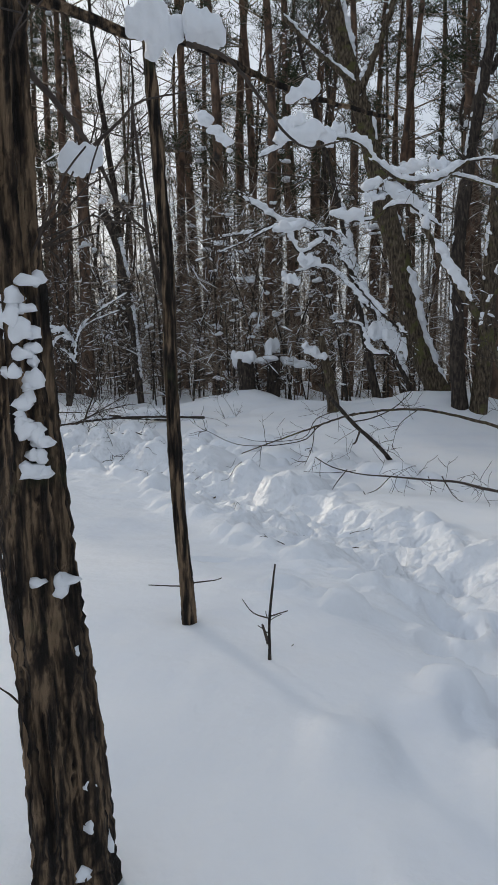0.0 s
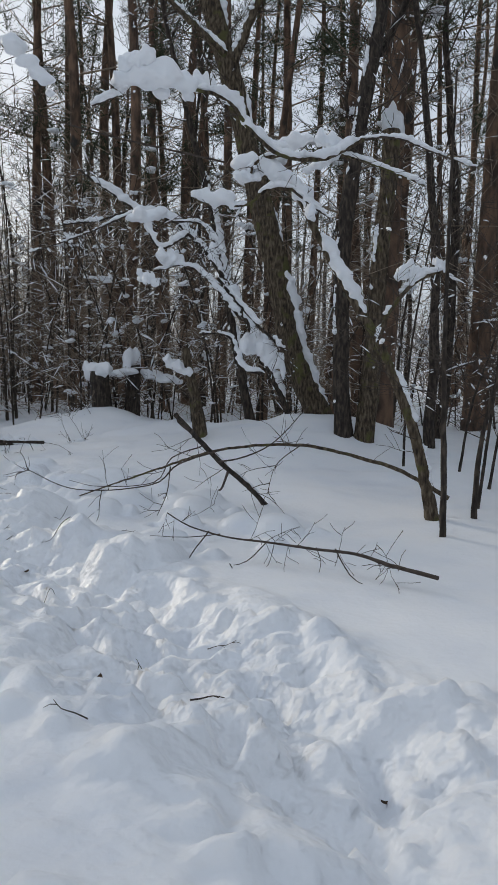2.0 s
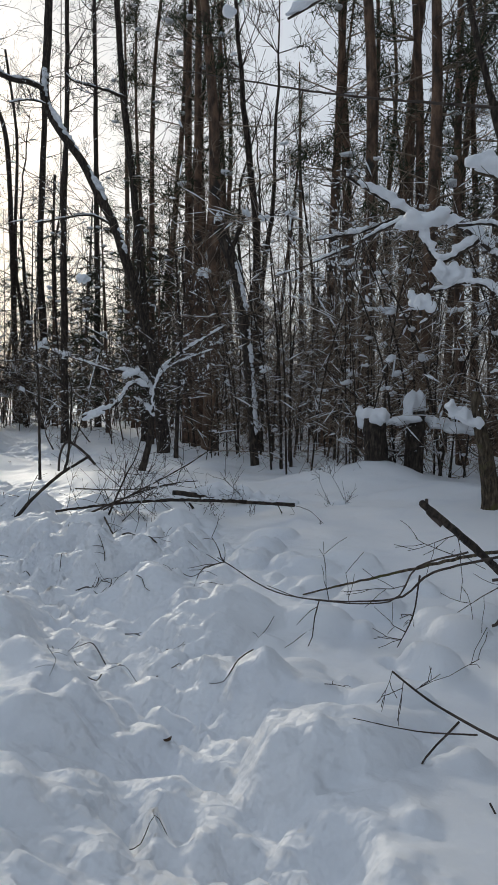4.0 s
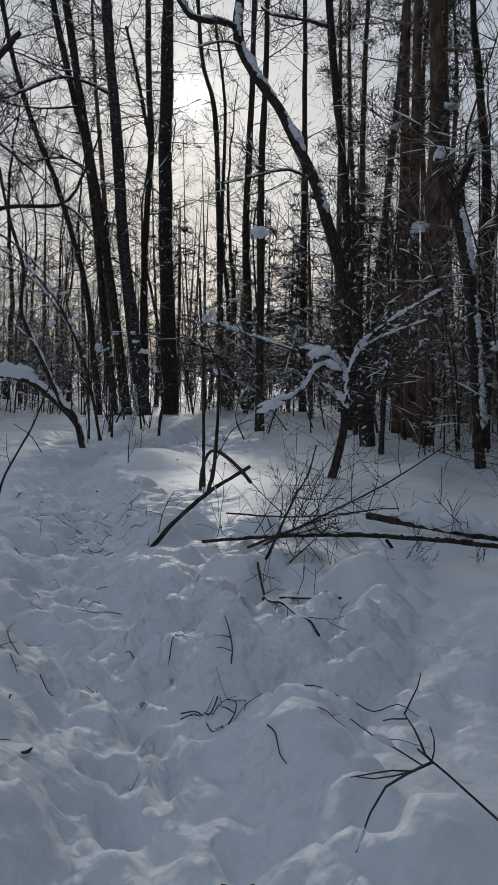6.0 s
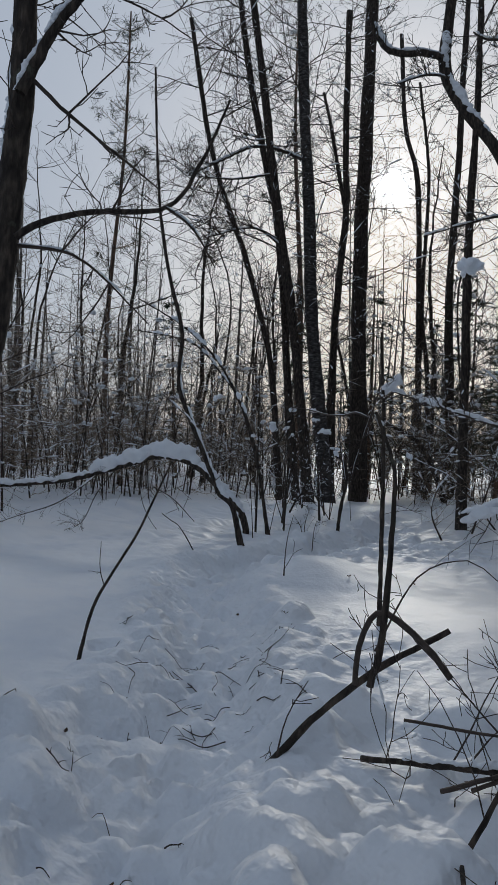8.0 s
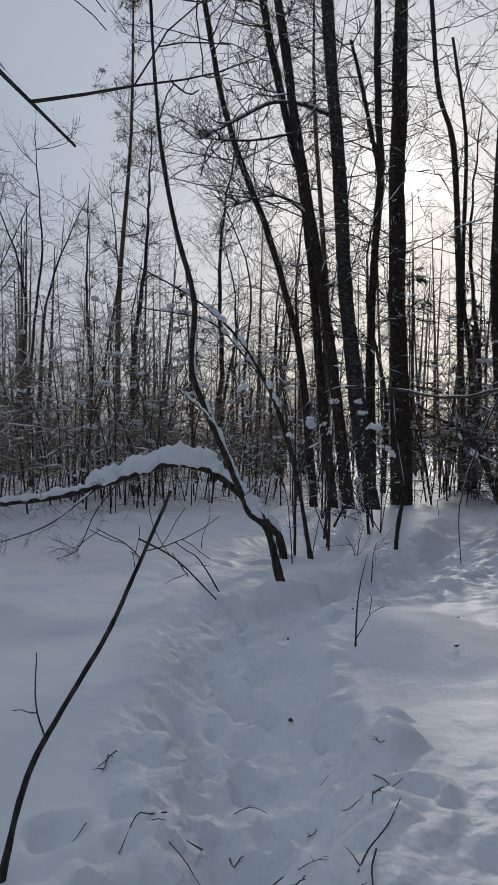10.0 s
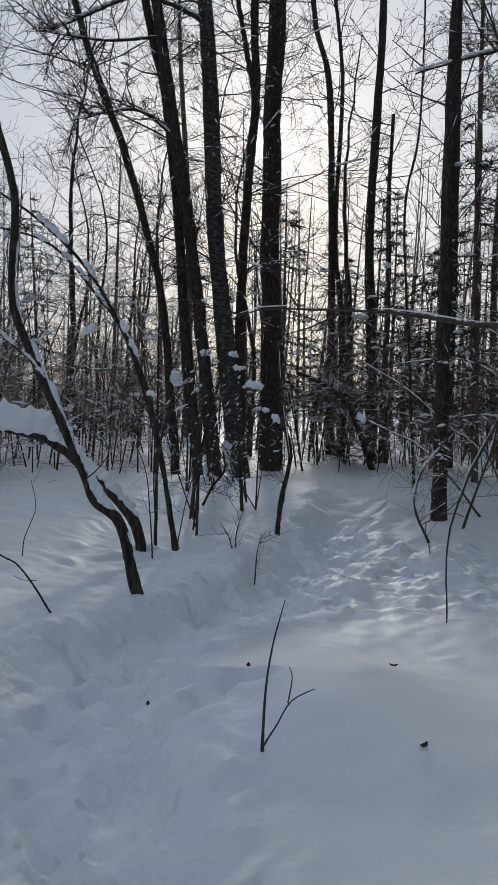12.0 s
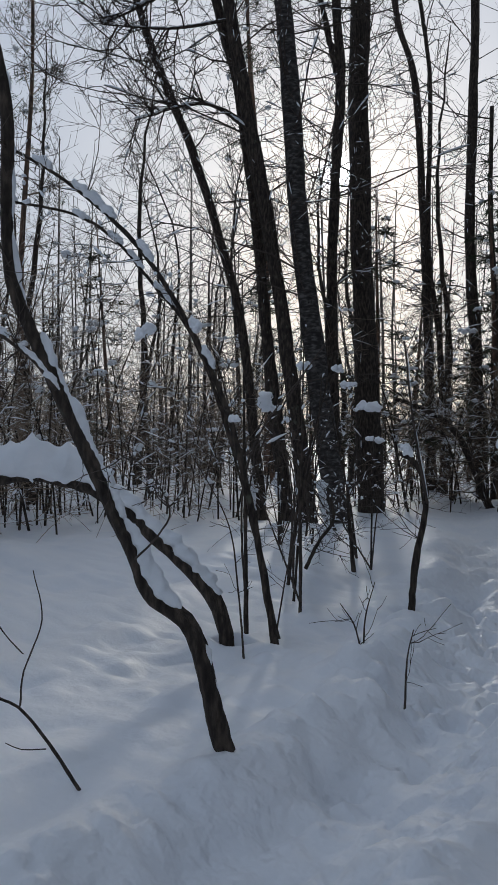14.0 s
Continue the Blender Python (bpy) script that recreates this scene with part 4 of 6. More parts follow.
# snow-covered fallen branches left of the group
woody("fallen_branch", "fallen dark limb buried under lumpy snow", "branch", [(0.05, 12.67, -0.0), (-0.55, 12.62, 0.02), (-1.26, 12.56, 0.09), (-2.17, 12.49, 0.14)], 0.04, 0.03, BARK, twigs=[(10, 0.6, 0.005, 0.0, 1.0, 2, 0.3, 4)], snow=[(0.0, 0.9, 0.1, 0.1, None, 0.3)], seed=30, planted=False, flare=0, snowy=0.1)
woody("fallen_branch", "snow-loaded bough with arching bare twigs", "branch", [(-0.75, 14.87, -0.0), (-0.37, 14.92, 0.24), (-0.02, 14.96, 0.47), (0.51, 15.03, 0.53), (0.66, 15.04, 0.33)], 0.025, 0.006, BARK,
      limbs=[([(-0.74, 14.44, 0.06), (-0.36, 14.49, 0.58), (0.12, 14.55, 0.67), (0.55, 14.59, 0.33)], 0.008, 0.003, 0), ([(-0.65, 14.46, 0.1), (-0.26, 14.5, 0.54), (0.16, 14.55, 0.33)], 0.008, 0.003, 0), ([(-0.36, 14.34, -0.29), (0.13, 14.38, 0.3), (0.52, 14.41, 0.97)], 0.006, 0.002, 0), ([(-0.51, 14.17, 0.31), (-0.15, 14.2, -0.36), (0.31, 14.25, -0.75)], 0.005, 0.002, 0)],
      twigs=[(16, 0.7, 0.005, 0.0, 1.0, 2, 0.2, 4)], snow=[(0.0, 0.7, 0.12, 0.1, None, 0.1)], seed=31, snowy=0.08, flare=0)
woody("stump", "low stump under rounded caps of snow", "stump", [(0.04, 14.43, 0.7), (-0.01, 14.43, 0.94), (-0.01, 14.43, 1.08)], 0.16, 0.15, BARK, pads=[((-0.07, 14.42, 1.1), (0.28, 0.22, 0.2)), ((0.25, 14.55, 1.04), (0.3, 0.2, 0.1))], seed=32, sides=12)
woody("stump", "dark stump wearing a tall round snow cap", "stump", [(0.51, 14.66, 0.7), (0.52, 14.66, 0.99), (0.52, 14.66, 1.18)], 0.13, 0.12, BARK, pads=[((0.51, 14.66, 1.26), (0.17, 0.16, 0.27)), ((1.01, 14.86, 0.97), (0.38, 0.25, 0.12))], seed=33, sides=12)
woody("stump", "mossy broken stump beside the birch", "stump", [(1.55, 12.06, 0.45), (1.47, 12.06, 0.8), (1.39, 12.07, 1.12), (1.35, 12.07, 1.43)], 0.09, 0.05, BARK_MOSS, twigs=[(8, 0.7, 0.006, 0.3, 1, 1, 0.3, 3)], seed=34, pads=[((1.24, 12.06, 1.19), (0.2, 0.15, 0.12))], snowy=0.12)

# fallen birch bough and broken sticks beside the trail
woody("fallen_branch", "fallen dark bough with many rising bare twigs", "branch", [(-2.92, 11.05, 0.05), (-2.4, 11.2, 0.14), (-1.8, 11.4, 0.2), (-1.2, 11.65, 0.2), (-0.5, 11.95, 0.16)], 0.014, 0.022, BARK,
      limbs=[([(-2.27, 10.77, -0.16), (-2.13, 10.86, 0.21), (-2.02, 10.93, 0.52), (-1.95, 10.98, 0.67), (-1.9, 11.01, 0.89)], 0.014, 0.005, 0), 
             ([(-2.36, 11.07, 0.1), (-2.03, 11.28, 0.31), (-1.58, 11.57, 0.6), (-1.13, 11.85, 0.97)], 0.010, 0.004, 0), ([(-2.46, 11.0, 0.08), (-2.03, 11.29, 0.29), (-1.71, 11.5, 0.38), (-1.52, 11.64, 0.4)], 0.012, 0.005, 0), ([(-2.22, 11.04, -0.09), (-2.04, 11.15, 0.11), (-1.85, 11.26, 0.34)], 0.007, 0.003, 0),
             ([(-1.59, 11.58, 0.16), (-1.46, 11.64, -0.03), (-1.33, 11.69, -0.13)], 0.014, 0.010, 0), ([(-2.35, 11.07, -0.21), (-1.95, 11.33, -0.23), (-1.49, 11.62, -0.17), (-1.09, 11.88, -0.24)], 0.006, 0.003, 0), ([(-2.65, 10.99, 0.32), (-2.22, 11.29, 0.3), (-1.77, 11.63, 0.35)], 0.008, 0.004, 0)],
      twigs=[(12, 0.7, 0.005, 0.0, 1.0, 2, 0.35, 3)], seed=40, planted=False, flare=0, snowy=0.03, snow=[(0.05, 0.95, 0.022, 0.02, None, 0.45)])
woody("broken_stick", "dark broken stick propped on the snow bank", "stick", [(-3.3, 10.85, 0.05), (-3.13, 11.0, 0.22), (-2.94, 11.17, 0.44), (-2.82, 11.28, 0.54), (-2.7, 11.39, 0.64)], 0.020, 0.014, BARK,
      limbs=[([(-2.58, 10.66, 0.54), (-2.55, 10.69, 0.75), (-2.53, 10.7, 1.32), (-2.55, 10.68, 1.47), (-2.6, 10.65, 1.62)], 0.017, 0.006, 0), ([(-2.63, 10.63, 0.54), (-2.62, 10.63, 0.69), (-2.59, 10.66, 0.8), (-2.54, 10.7, 0.83), (-2.42, 10.79, 0.72), (-2.34, 10.85, 0.6)], 0.012, 0.014, 0), ([(-2.86, 10.44, 0.23), (-2.83, 10.46, 0.39), (-2.77, 10.51, 0.54)], 0.004, 0.002, 0), ([(-2.57, 10.67, 0.68), (-2.45, 10.76, 0.98), (-2.3, 10.87, 1.06), (-2.21, 10.94, 0.99)], 0.005, 0.002, 0)],
      twigs=[(3, 0.3, 0.003, 0.1, 0.9, 1, 0.2, 3)], seed=41, snowy=0.0, flare=0)
woody("young_tree", "curved young tree bowed under a snow load", "tree", [(-3.31, 14.02, 0.22), (-3.23, 14.06, 0.62), (-3.2, 14.08, 1.01), (-3.22, 14.07, 1.33), (-3.34, 14.0, 1.56), (-3.58, 13.88, 1.65), (-3.76, 13.78, 1.64)], 0.055, 0.022, BARK,
      limbs=[([(-3.12, 13.92, 1.07), (-3.08, 13.94, 1.42), (-2.94, 14.01, 1.76), (-2.61, 14.17, 2.04), (-2.22, 14.37, 2.32)], 0.018, 0.006, 0.03), ([(-3.18, 13.89, 1.42), (-3.38, 13.78, 1.47), (-3.58, 13.68, 1.17), (-3.99, 13.47, 0.99)], 0.02, 0.008, 0.05), ([(-3.16, 14.01, 1.01), (-3.3, 13.94, 1.21), (-3.43, 13.87, 1.29)], 0.014, 0.008, 0.05),
             ([(-3.13, 13.91, 1.3), (-2.99, 13.98, 1.65), (-2.75, 14.11, 1.82), (-2.36, 14.3, 1.99)], 0.012, 0.005, 0.03), ([(-3.59, 13.66, 1.63), (-3.89, 13.49, 1.74), (-4.19, 13.31, 1.85), (-4.49, 13.13, 1.96)], 0.012, 0.004, 0.03)],
      twigs=[(14, 0.9, 0.006, 0.2, 1.0, 2, 0.15, 4)], seed=42, step=0.07, snowy=0.1, snow=[(0.55, 0.98, 0.07, 0.07, None, 0.0)],
      pads=[((-3.93, 13.33, 2.9), (0.12, 0.1, 0.09)), ((-3.39, 13.78, 1.63), (0.14, 0.1, 0.07)), ((-4.43, 13.09, 1.98), (0.09, 0.07, 0.06)), ((-4.16, 13.29, 1.86), (0.08, 0.06, 0.05)), ((-3.84, 13.51, 1.02), (0.16, 0.1, 0.06))])
woody("young_tree", "thin stem carrying a round ball of snow", "tree", [(-11.14, 24.91, 0.22), (-11.33, 24.79, 2.88), (-11.48, 24.7, 5.35), (-11.29, 24.81, 7.02), (-11.3, 24.81, 10.46), (-11.31, 24.81, 13.39)], 0.03, 0.012, BARK, twigs=[(20, 1.2, 0.007, 0.2, 1.0, 2, 0.2, 4)], seed=43, snowy=0.08)
woody("alder_tree", "tall tree with a snaking S-shaped trunk", "tree", [(-5.54, 19.85, 0.38), (-5.73, 19.76, 1.91), (-6.03, 19.63, 3.14), (-6.34, 19.49, 4.2), (-6.58, 19.38, 4.97), (-6.96, 19.2, 5.81), (-7.25, 19.07, 6.41), (-7.71, 18.86, 7.09), (-7.98, 18.73, 7.68), (-7.99, 18.73, 8.17), (-7.92, 18.76, 9.15), (-7.9, 18.77, 11.01)], 0.13, 0.075, BARK,
      limbs=[([(-7.87, 18.51, 7.79), (-8.12, 18.33, 7.89), (-8.33, 18.18, 7.89), (-8.56, 18.02, 7.96), (-8.71, 17.91, 8.16), (-8.8, 17.84, 8.43)], 0.06, 0.04, 0.05), ([(-6.56, 19.34, 5.01), (-7.01, 19.09, 5.22), (-7.54, 18.79, 5.12), (-8.09, 18.48, 4.96)], 0.028, 0.008, 0.03), ([(-7.78, 18.57, 7.46), (-8.07, 18.37, 7.53), (-8.45, 18.1, 7.41)], 0.022, 0.008, 0.03), ([(-6.42, 19.42, 7.82), (-6.81, 19.2, 7.94), (-7.35, 18.91, 8.05), (-7.53, 18.81, 8.19)], 0.035, 0.015, 0.035)],
      twigs=[(18, 1.9, 0.012, 0.2, 1.0, 2, 0.3, 4)], seed=44, snowy=0.1, snow=[(0.44, 0.78, 0.08, 0.06, (0.4, -0.4, 0.9), 0.2)], step=0.18)
woody("alder_tree", "straight dark trunk behind the snaking tree", "tree", [(-7.9, 23.94, 0.01), (-8.03, 23.87, 3.29), (-8.17, 23.81, 5.7), (-8.42, 23.69, 8.09), (-8.61, 23.59, 9.92), (-8.74, 23.53, 11.73), (-8.86, 23.47, 14.53)], 0.13, 0.07, BARK, twigs=[(26, 1.9, 0.013, 0.2, 1.0, 2, 0.3, 4)], seed=46, snowy=0.06, step=0.25)
woody("alder_tree", "slim straight trunk beside the snaking tree", "tree", [(-8.84, 21.11, 0.22), (-8.88, 21.09, 3.08), (-8.9, 21.07, 5.87), (-8.86, 21.1, 8.59), (-8.89, 21.08, 12.06)], 0.10, 0.05, BARK, twigs=[(22, 1.9, 0.013, 0.2, 1.0, 2, 0.3, 4)], seed=47, snowy=0.06, step=0.25)
woody("snag", "broken dark snag with snow on its top", "dead tree", [(-2.64, 17.46, 0.25), (-2.78, 17.41, 1.83), (-2.98, 17.35, 3.24), (-3.17, 17.29, 3.94), (-3.37, 17.23, 4.38)], 0.075, 0.11, BARK, pads=[((-3.38, 17.23, 4.58), (0.09, 0.08, 0.1)), ((-2.9, 17.4, 4.69), (0.09, 0.08, 0.1))], limbs=[([(-3.15, 17.31, 3.92), (-3.03, 17.35, 4.32), (-2.93, 17.4, 4.62)], 0.05, 0.04, 0)],
      snow=[(0.2, 0.9, 0.06, 0.05, (0.7, -0.4, 0.6), 0.3)], twigs=[(8, 0.8, 0.007, 0.1, 0.9, 2, 0.2, 3)], seed=45, snowy=0.08, step=0.1)
for k, pts in enumerate(([(-4.74, 18.71, 0.2), (-4.72, 18.71, 1.17), (-4.69, 18.73, 2.32), (-4.84, 18.66, 4.36)], [(-6.6, 21.52, 0.2), (-6.67, 21.49, 1.81), (-6.79, 21.43, 3.88), (-7.12, 21.28, 6.57), (-7.48, 21.12, 9.85), (-7.58, 21.07, 12.42)], [(-2.05, 17.16, 0.25), (-2.1, 17.15, 1.24), (-2.16, 17.13, 2.22), (-2.36, 17.08, 4.16)], [(-1.9, 17.27, 0.25), (-1.95, 17.26, 1.25), (-1.9, 17.27, 2.63)], [(-1.54, 19.5, 0.25), (-1.55, 19.5, 1.48), (-1.58, 19.5, 2.39), (-1.88, 19.44, 4.62)],
                         [(-4.69, 18.54, 0.15), (-4.67, 18.55, 1.05), (-4.64, 18.56, 1.96), (-4.58, 18.59, 3.66)], [(-5.19, 20.88, 0.15), (-5.3, 20.84, 0.99), (-5.55, 20.74, 2.48), (-5.67, 20.7, 4.6)])):
    woody("young_tree", "dark slender young tree among the thicket", "tree", pts, 0.05 if k in (1, 5) else 0.03, 0.012, BARK, twigs=[(26, 1.1, 0.007, 0.15, 1.0, 2, 0.1, 4)], seed=50 + k, group="young trees in the thicket", snowy=0.08, step=0.1)
woody("alder_tree", "dark snow-dusted trunk with long spreading limbs", "tree", [(-4.46, 9.73, 0.47), (-4.42, 9.82, 1.63), (-4.4, 9.87, 2.16), (-4.39, 9.9, 2.63), (-4.37, 9.93, 3.19), (-4.37, 9.93, 3.81), (-4.38, 9.91, 4.58)], 0.075, 0.05, BARK,
      limbs=[([(-4.28, 9.89, 2.44), (-4.22, 10.0, 2.53), (-4.12, 10.21, 2.61), (-3.95, 10.55, 2.68), (-3.88, 10.7, 2.92), (-3.81, 10.83, 3.29)], 0.020, 0.006, 0), ([(-4.28, 9.88, 3.15), (-4.23, 9.99, 3.44), (-4.17, 10.11, 3.66), (-4.09, 10.26, 3.88)], 0.032, 0.02, 0.02), ([(-3.9, 10.51, 2.66), (-3.82, 10.63, 2.56), (-3.75, 10.73, 2.37)], 0.008, 0.003, 0.01),
             ([(-4.28, 9.89, 3.27), (-4.19, 10.05, 3.11), (-4.07, 10.31, 2.92), (-3.97, 10.51, 2.77)], 0.012, 0.004, 0), ([(-4.37, 9.92, 2.42), (-4.29, 10.08, 2.42), (-4.21, 10.25, 2.37), (-4.06, 10.55, 2.08)], 0.010, 0.003, 0.012), ([(-4.31, 10.05, 3.65), (-4.21, 10.24, 3.77), (-4.07, 10.49, 3.71), (-3.96, 10.7, 3.6)], 0.008, 0.003, 0)],
      twigs=[(9, 0.8, 0.006, 0.3, 1.0, 2, 0.25, 3)], seed=60, step=0.05, snowy=0.0, snow=[(0.3, 0.8, 0.04, 0.04, (-0.5, -0.6, 0.5), 0.4)])

# round the bent tree
woody("bent_tree", "crooked bent young tree with snow on its bends", "tree", [(-8.53, 15.24, 0.05), (-8.58, 15.19, 0.37), (-8.63, 15.13, 0.65), (-8.76, 15.0, 0.8), (-8.82, 14.93, 1.02), (-8.93, 14.82, 1.36), (-9.04, 14.7, 1.72), (-9.15, 14.58, 2.11), (-9.18, 14.54, 2.39)] + [(-9.02, 14.44, 2.97), (-9.14, 14.28, 3.71), (-9.23, 14.15, 4.56), (-9.28, 14.08, 5.47), (-9.32, 14.03, 6.5)], 0.037, 0.013, BARK,
      limbs=[([(-8.67, 14.85, 0.98), (-8.61, 14.93, 1.08), (-8.58, 14.97, 1.2), (-8.65, 14.87, 1.39), (-8.73, 14.76, 1.44)], 0.005, 0.002, 0), ([(-8.84, 14.58, 1.7), (-8.89, 14.5, 1.82), (-8.95, 14.41, 1.91), (-9.03, 14.28, 2.04)], 0.010, 0.005, 0.02)],
      twigs=[(14, 0.8, 0.005, 0.3, 1.0, 2, 0.25, 3)], seed=70, step=0.03, sides=12, rough=0.34, snowy=0.05,
      snow=[(0.10, 0.18, 0.045, 0.085, (0.5, 0.45, 0.8), 0.0), (0.18, 0.31, 0.022, 0.05, (0.6, 0.6, 0.5), 0.15), (0.33, 0.55, 0.014, 0.022, (0.6, 0.6, 0.5), 0.4), (0.015, 0.085, 0.016, 0.022, (0.7, 0.6, 0.2), 0.3)])
woody("young_tree", "thin arching stem hung with tufts of snow", "tree", [(-9.8, 16.94, 0.1), (-9.91, 16.84, 0.87), (-10.05, 16.71, 1.69), (-10.28, 16.49, 2.39), (-10.55, 16.24, 2.94), (-10.87, 15.94, 3.34), (-11.17, 15.66, 3.6), (-11.51, 15.35, 3.85)], 0.028, 0.010, BARK,
      twigs=[(16, 0.9, 0.005, 0.2, 1.0, 2, 0.2, 4)], seed=71, snowy=0.12, step=0.06, pads=[((-9.94, 16.3, 2.27), (0.07, 0.05, 0.06)), ((-9.76, 16.49, 1.63), (0.06, 0.05, 0.04)), ((-10.15, 16.03, 2.21), (0.1, 0.08, 0.05))],
      snow=[(0.45, 0.95, 0.034, 0.05, None, 0.75)])
woody("bent_tree", "fallen arching trunk under a thick roof of snow", "tree", [(-9.99, 16.67, 0.08), (-10.07, 16.58, 0.35), (-10.32, 16.31, 0.75), (-10.66, 15.96, 1.14), (-11.04, 15.55, 1.23), (-11.49, 15.06, 1.01), (-12.0, 14.51, 0.79), (-12.57, 13.91, 0.67), (-13.36, 13.07, 0.59)], 0.055, 0.030, BARK,
      limbs=[([(-10.93, 15.44, 1.13), (-11.05, 15.25, 0.74), (-10.93, 15.45, 0.12), (-10.52, 16.04, -0.53)], 0.006, 0.004, None), ([(-11.55, 15.07, 0.96), (-11.69, 14.83, 0.57), (-11.8, 14.63, 0.09), (-12.0, 14.31, -0.06)], 0.010, 0.003, 0), ([(-11.69, 14.83, 0.88), (-11.98, 14.31, 0.42), (-12.28, 13.78, 0.19), (-12.55, 13.28, -0.03)], 0.012, 0.004, 0.02)],
      twigs=[(22, 0.45, 0.004, 0.35, 1.0, 2, -0.3, 3)], seed=72, snowy=0.1, step=0.07, snow=[(0.06, 0.3, 0.07, 0.08, None, 0.1), (0.28, 0.62, 0.12, 0.19, None, 0.0), (0.6, 0.97, 0.08, 0.08, None, 0.1)])
woody("young_tree", "slim stem rising through the bent tree", "tree", [(-9.95, 17.12, 0.1), (-10.14, 16.94, 1.19), (-10.36, 16.71, 2.17), (-10.58, 16.49, 2.62), (-10.96, 16.11, 3.15), (-11.62, 15.45, 3.34)], 0.022, 0.008, BARK, twigs=[(10, 0.7, 0.005, 0.3, 1.0, 2, 0.3, 3)], seed=73, snowy=0.15, snow=[(0.6, 0.98, 0.028, 0.035, None, 0.7)])
woody("arched_stick", "thin dark stem arching up out of the snow", "stick", [(-5.34, 10.96, -0.03), (-5.31, 11.04, 0.31), (-5.24, 11.17, 0.59), (-5.19, 11.29, 0.81), (-5.15, 11.39, 1.05), (-5.1, 11.5, 1.33)], 0.013, 0.006, BARK, limbs=[([(-5.23, 11.44, 1.14), (-5.15, 11.56, 1.06), (-5.07, 11.7, 0.9)], 0.004, 0.003, 0), ([(-5.22, 11.06, 0.47), (-5.23, 11.03, 0.59), (-5.23, 11.03, 0.77)], 0.004, 0.002, 0)], twigs=[(3, 0.3, 0.003, 0.5, 1, 1, 0.2, 2)], seed=75, step=0.03, snowy=0)
woody("twig", "dead forked twig standing in the snow", "twig", [(-8.84, 14.68, 0.02), (-8.91, 14.56, 0.23), (-8.97, 14.47, 0.37), (-9.01, 14.41, 0.41), (-9.08, 14.29, 0.51)], 0.009, 0.005, BARK, limbs=[([(-8.61, 14.39, 0.32), (-8.65, 14.31, 0.33), (-8.68, 14.26, 0.36)], 0.003, 0.002, 0), ([(-8.66, 14.31, 0.49), (-8.65, 14.32, 0.62), (-8.62, 14.38, 0.81), (-8.63, 14.35, 1.0)], 0.004, 0.002, 0)], seed=76, step=0.03)
woody("sapling", "crooked dark sapling stump by the trail", "sapling", [(-9.68, 18.53, -0.1), (-9.66, 18.55, 0.36), (-9.58, 18.61, 0.94), (-9.64, 18.56, 1.26), (-9.77, 18.47, 1.37)], 0.034, 0.020, BARK, limbs=[([(-9.4, 18.34, 0.96), (-9.49, 18.27, 1.63), (-9.55, 18.24, 2.29)], 0.012, 0.006, 0.008)], twigs=[(8, 0.6, 0.005, 0.4, 1, 2, 0.2, 3)], seed=77, snowy=0.04, pads=[((-9.53, 18.24, 1.4), (0.07, 0.06, 0.05))])
woody("sapling", "short dark stem in a clump of shoots", "sapling", [(-11.12, 19.61, -0.05), (-11.14, 19.59, 0.45), (-11.16, 19.57, 0.94), (-11.07, 19.65, 1.51)], 0.026, 0.014, BARK, limbs=[([(-10.77, 18.4, 0.26), (-10.68, 18.48, 0.5), (-10.57, 18.58, 0.72), (-10.59, 18.56, 0.94)], 0.02, 0.014, 0.0)], twigs=[(16, 0.9, 0.006, 0.2, 1, 2, 0.2, 4)], seed=78, snowy=0.14, pads=[((-10.31, 18.78, 1.79), (0.14, 0.1, 0.06)), ((-11.04, 18.15, 1.84), (0.16, 0.1, 0.06)), ((-10.46, 18.67, 2.0), (0.08, 0.06, 0.05))])
for k, pts in enumerate(([(-9.14, 17.11, 0.0), (-9.13, 17.12, 0.28), (-9.08, 17.16, 0.52)], [(-9.15, 17.1, -0.0), (-9.19, 17.07, 0.23), (-9.26, 17.01, 0.37)], [(-8.48, 16.61, -0.02), (-8.47, 16.62, 0.23), (-8.44, 16.64, 0.4)], [(-9.72, 16.54, 0.05), (-9.74, 16.51, 0.45), (-9.79, 16.46, 0.93), (-9.96, 16.28, 1.4)], [(-10.04, 17.21, 0.05), (-9.97, 17.28, 0.55), (-9.9, 17.35, 0.87)])):
    woody("shoot", "thin bare shoot growing out of the snow", "sapling", pts, 0.008, 0.003, TWIG, twigs=[(4, 0.3, 0.003, 0.3, 1, 1, 0.2, 2)], seed=80 + k, group="shoots in the snow", snowy=0.02, step=0.04)
woody("sapling", "small forked bare sapling on the snow mound", "sapling", [(-6.07, 13.64, 0.17), (-6.07, 13.65, 0.44), (-6.05, 13.66, 0.62), (-6.02, 13.69, 0.8)], 0.007, 0.002, TWIG, limbs=[([(-6.01, 13.57, 0.26), (-5.97, 13.6, 0.35), (-5.93, 13.63, 0.44), (-5.86, 13.68, 0.49)], 0.004, 0.002, 0), ([(-5.94, 13.62, 0.43), (-5.93, 13.63, 0.53), (-5.94, 13.62, 0.57)], 0.003, 0.0015, 0)], seed=86, step=0.03)
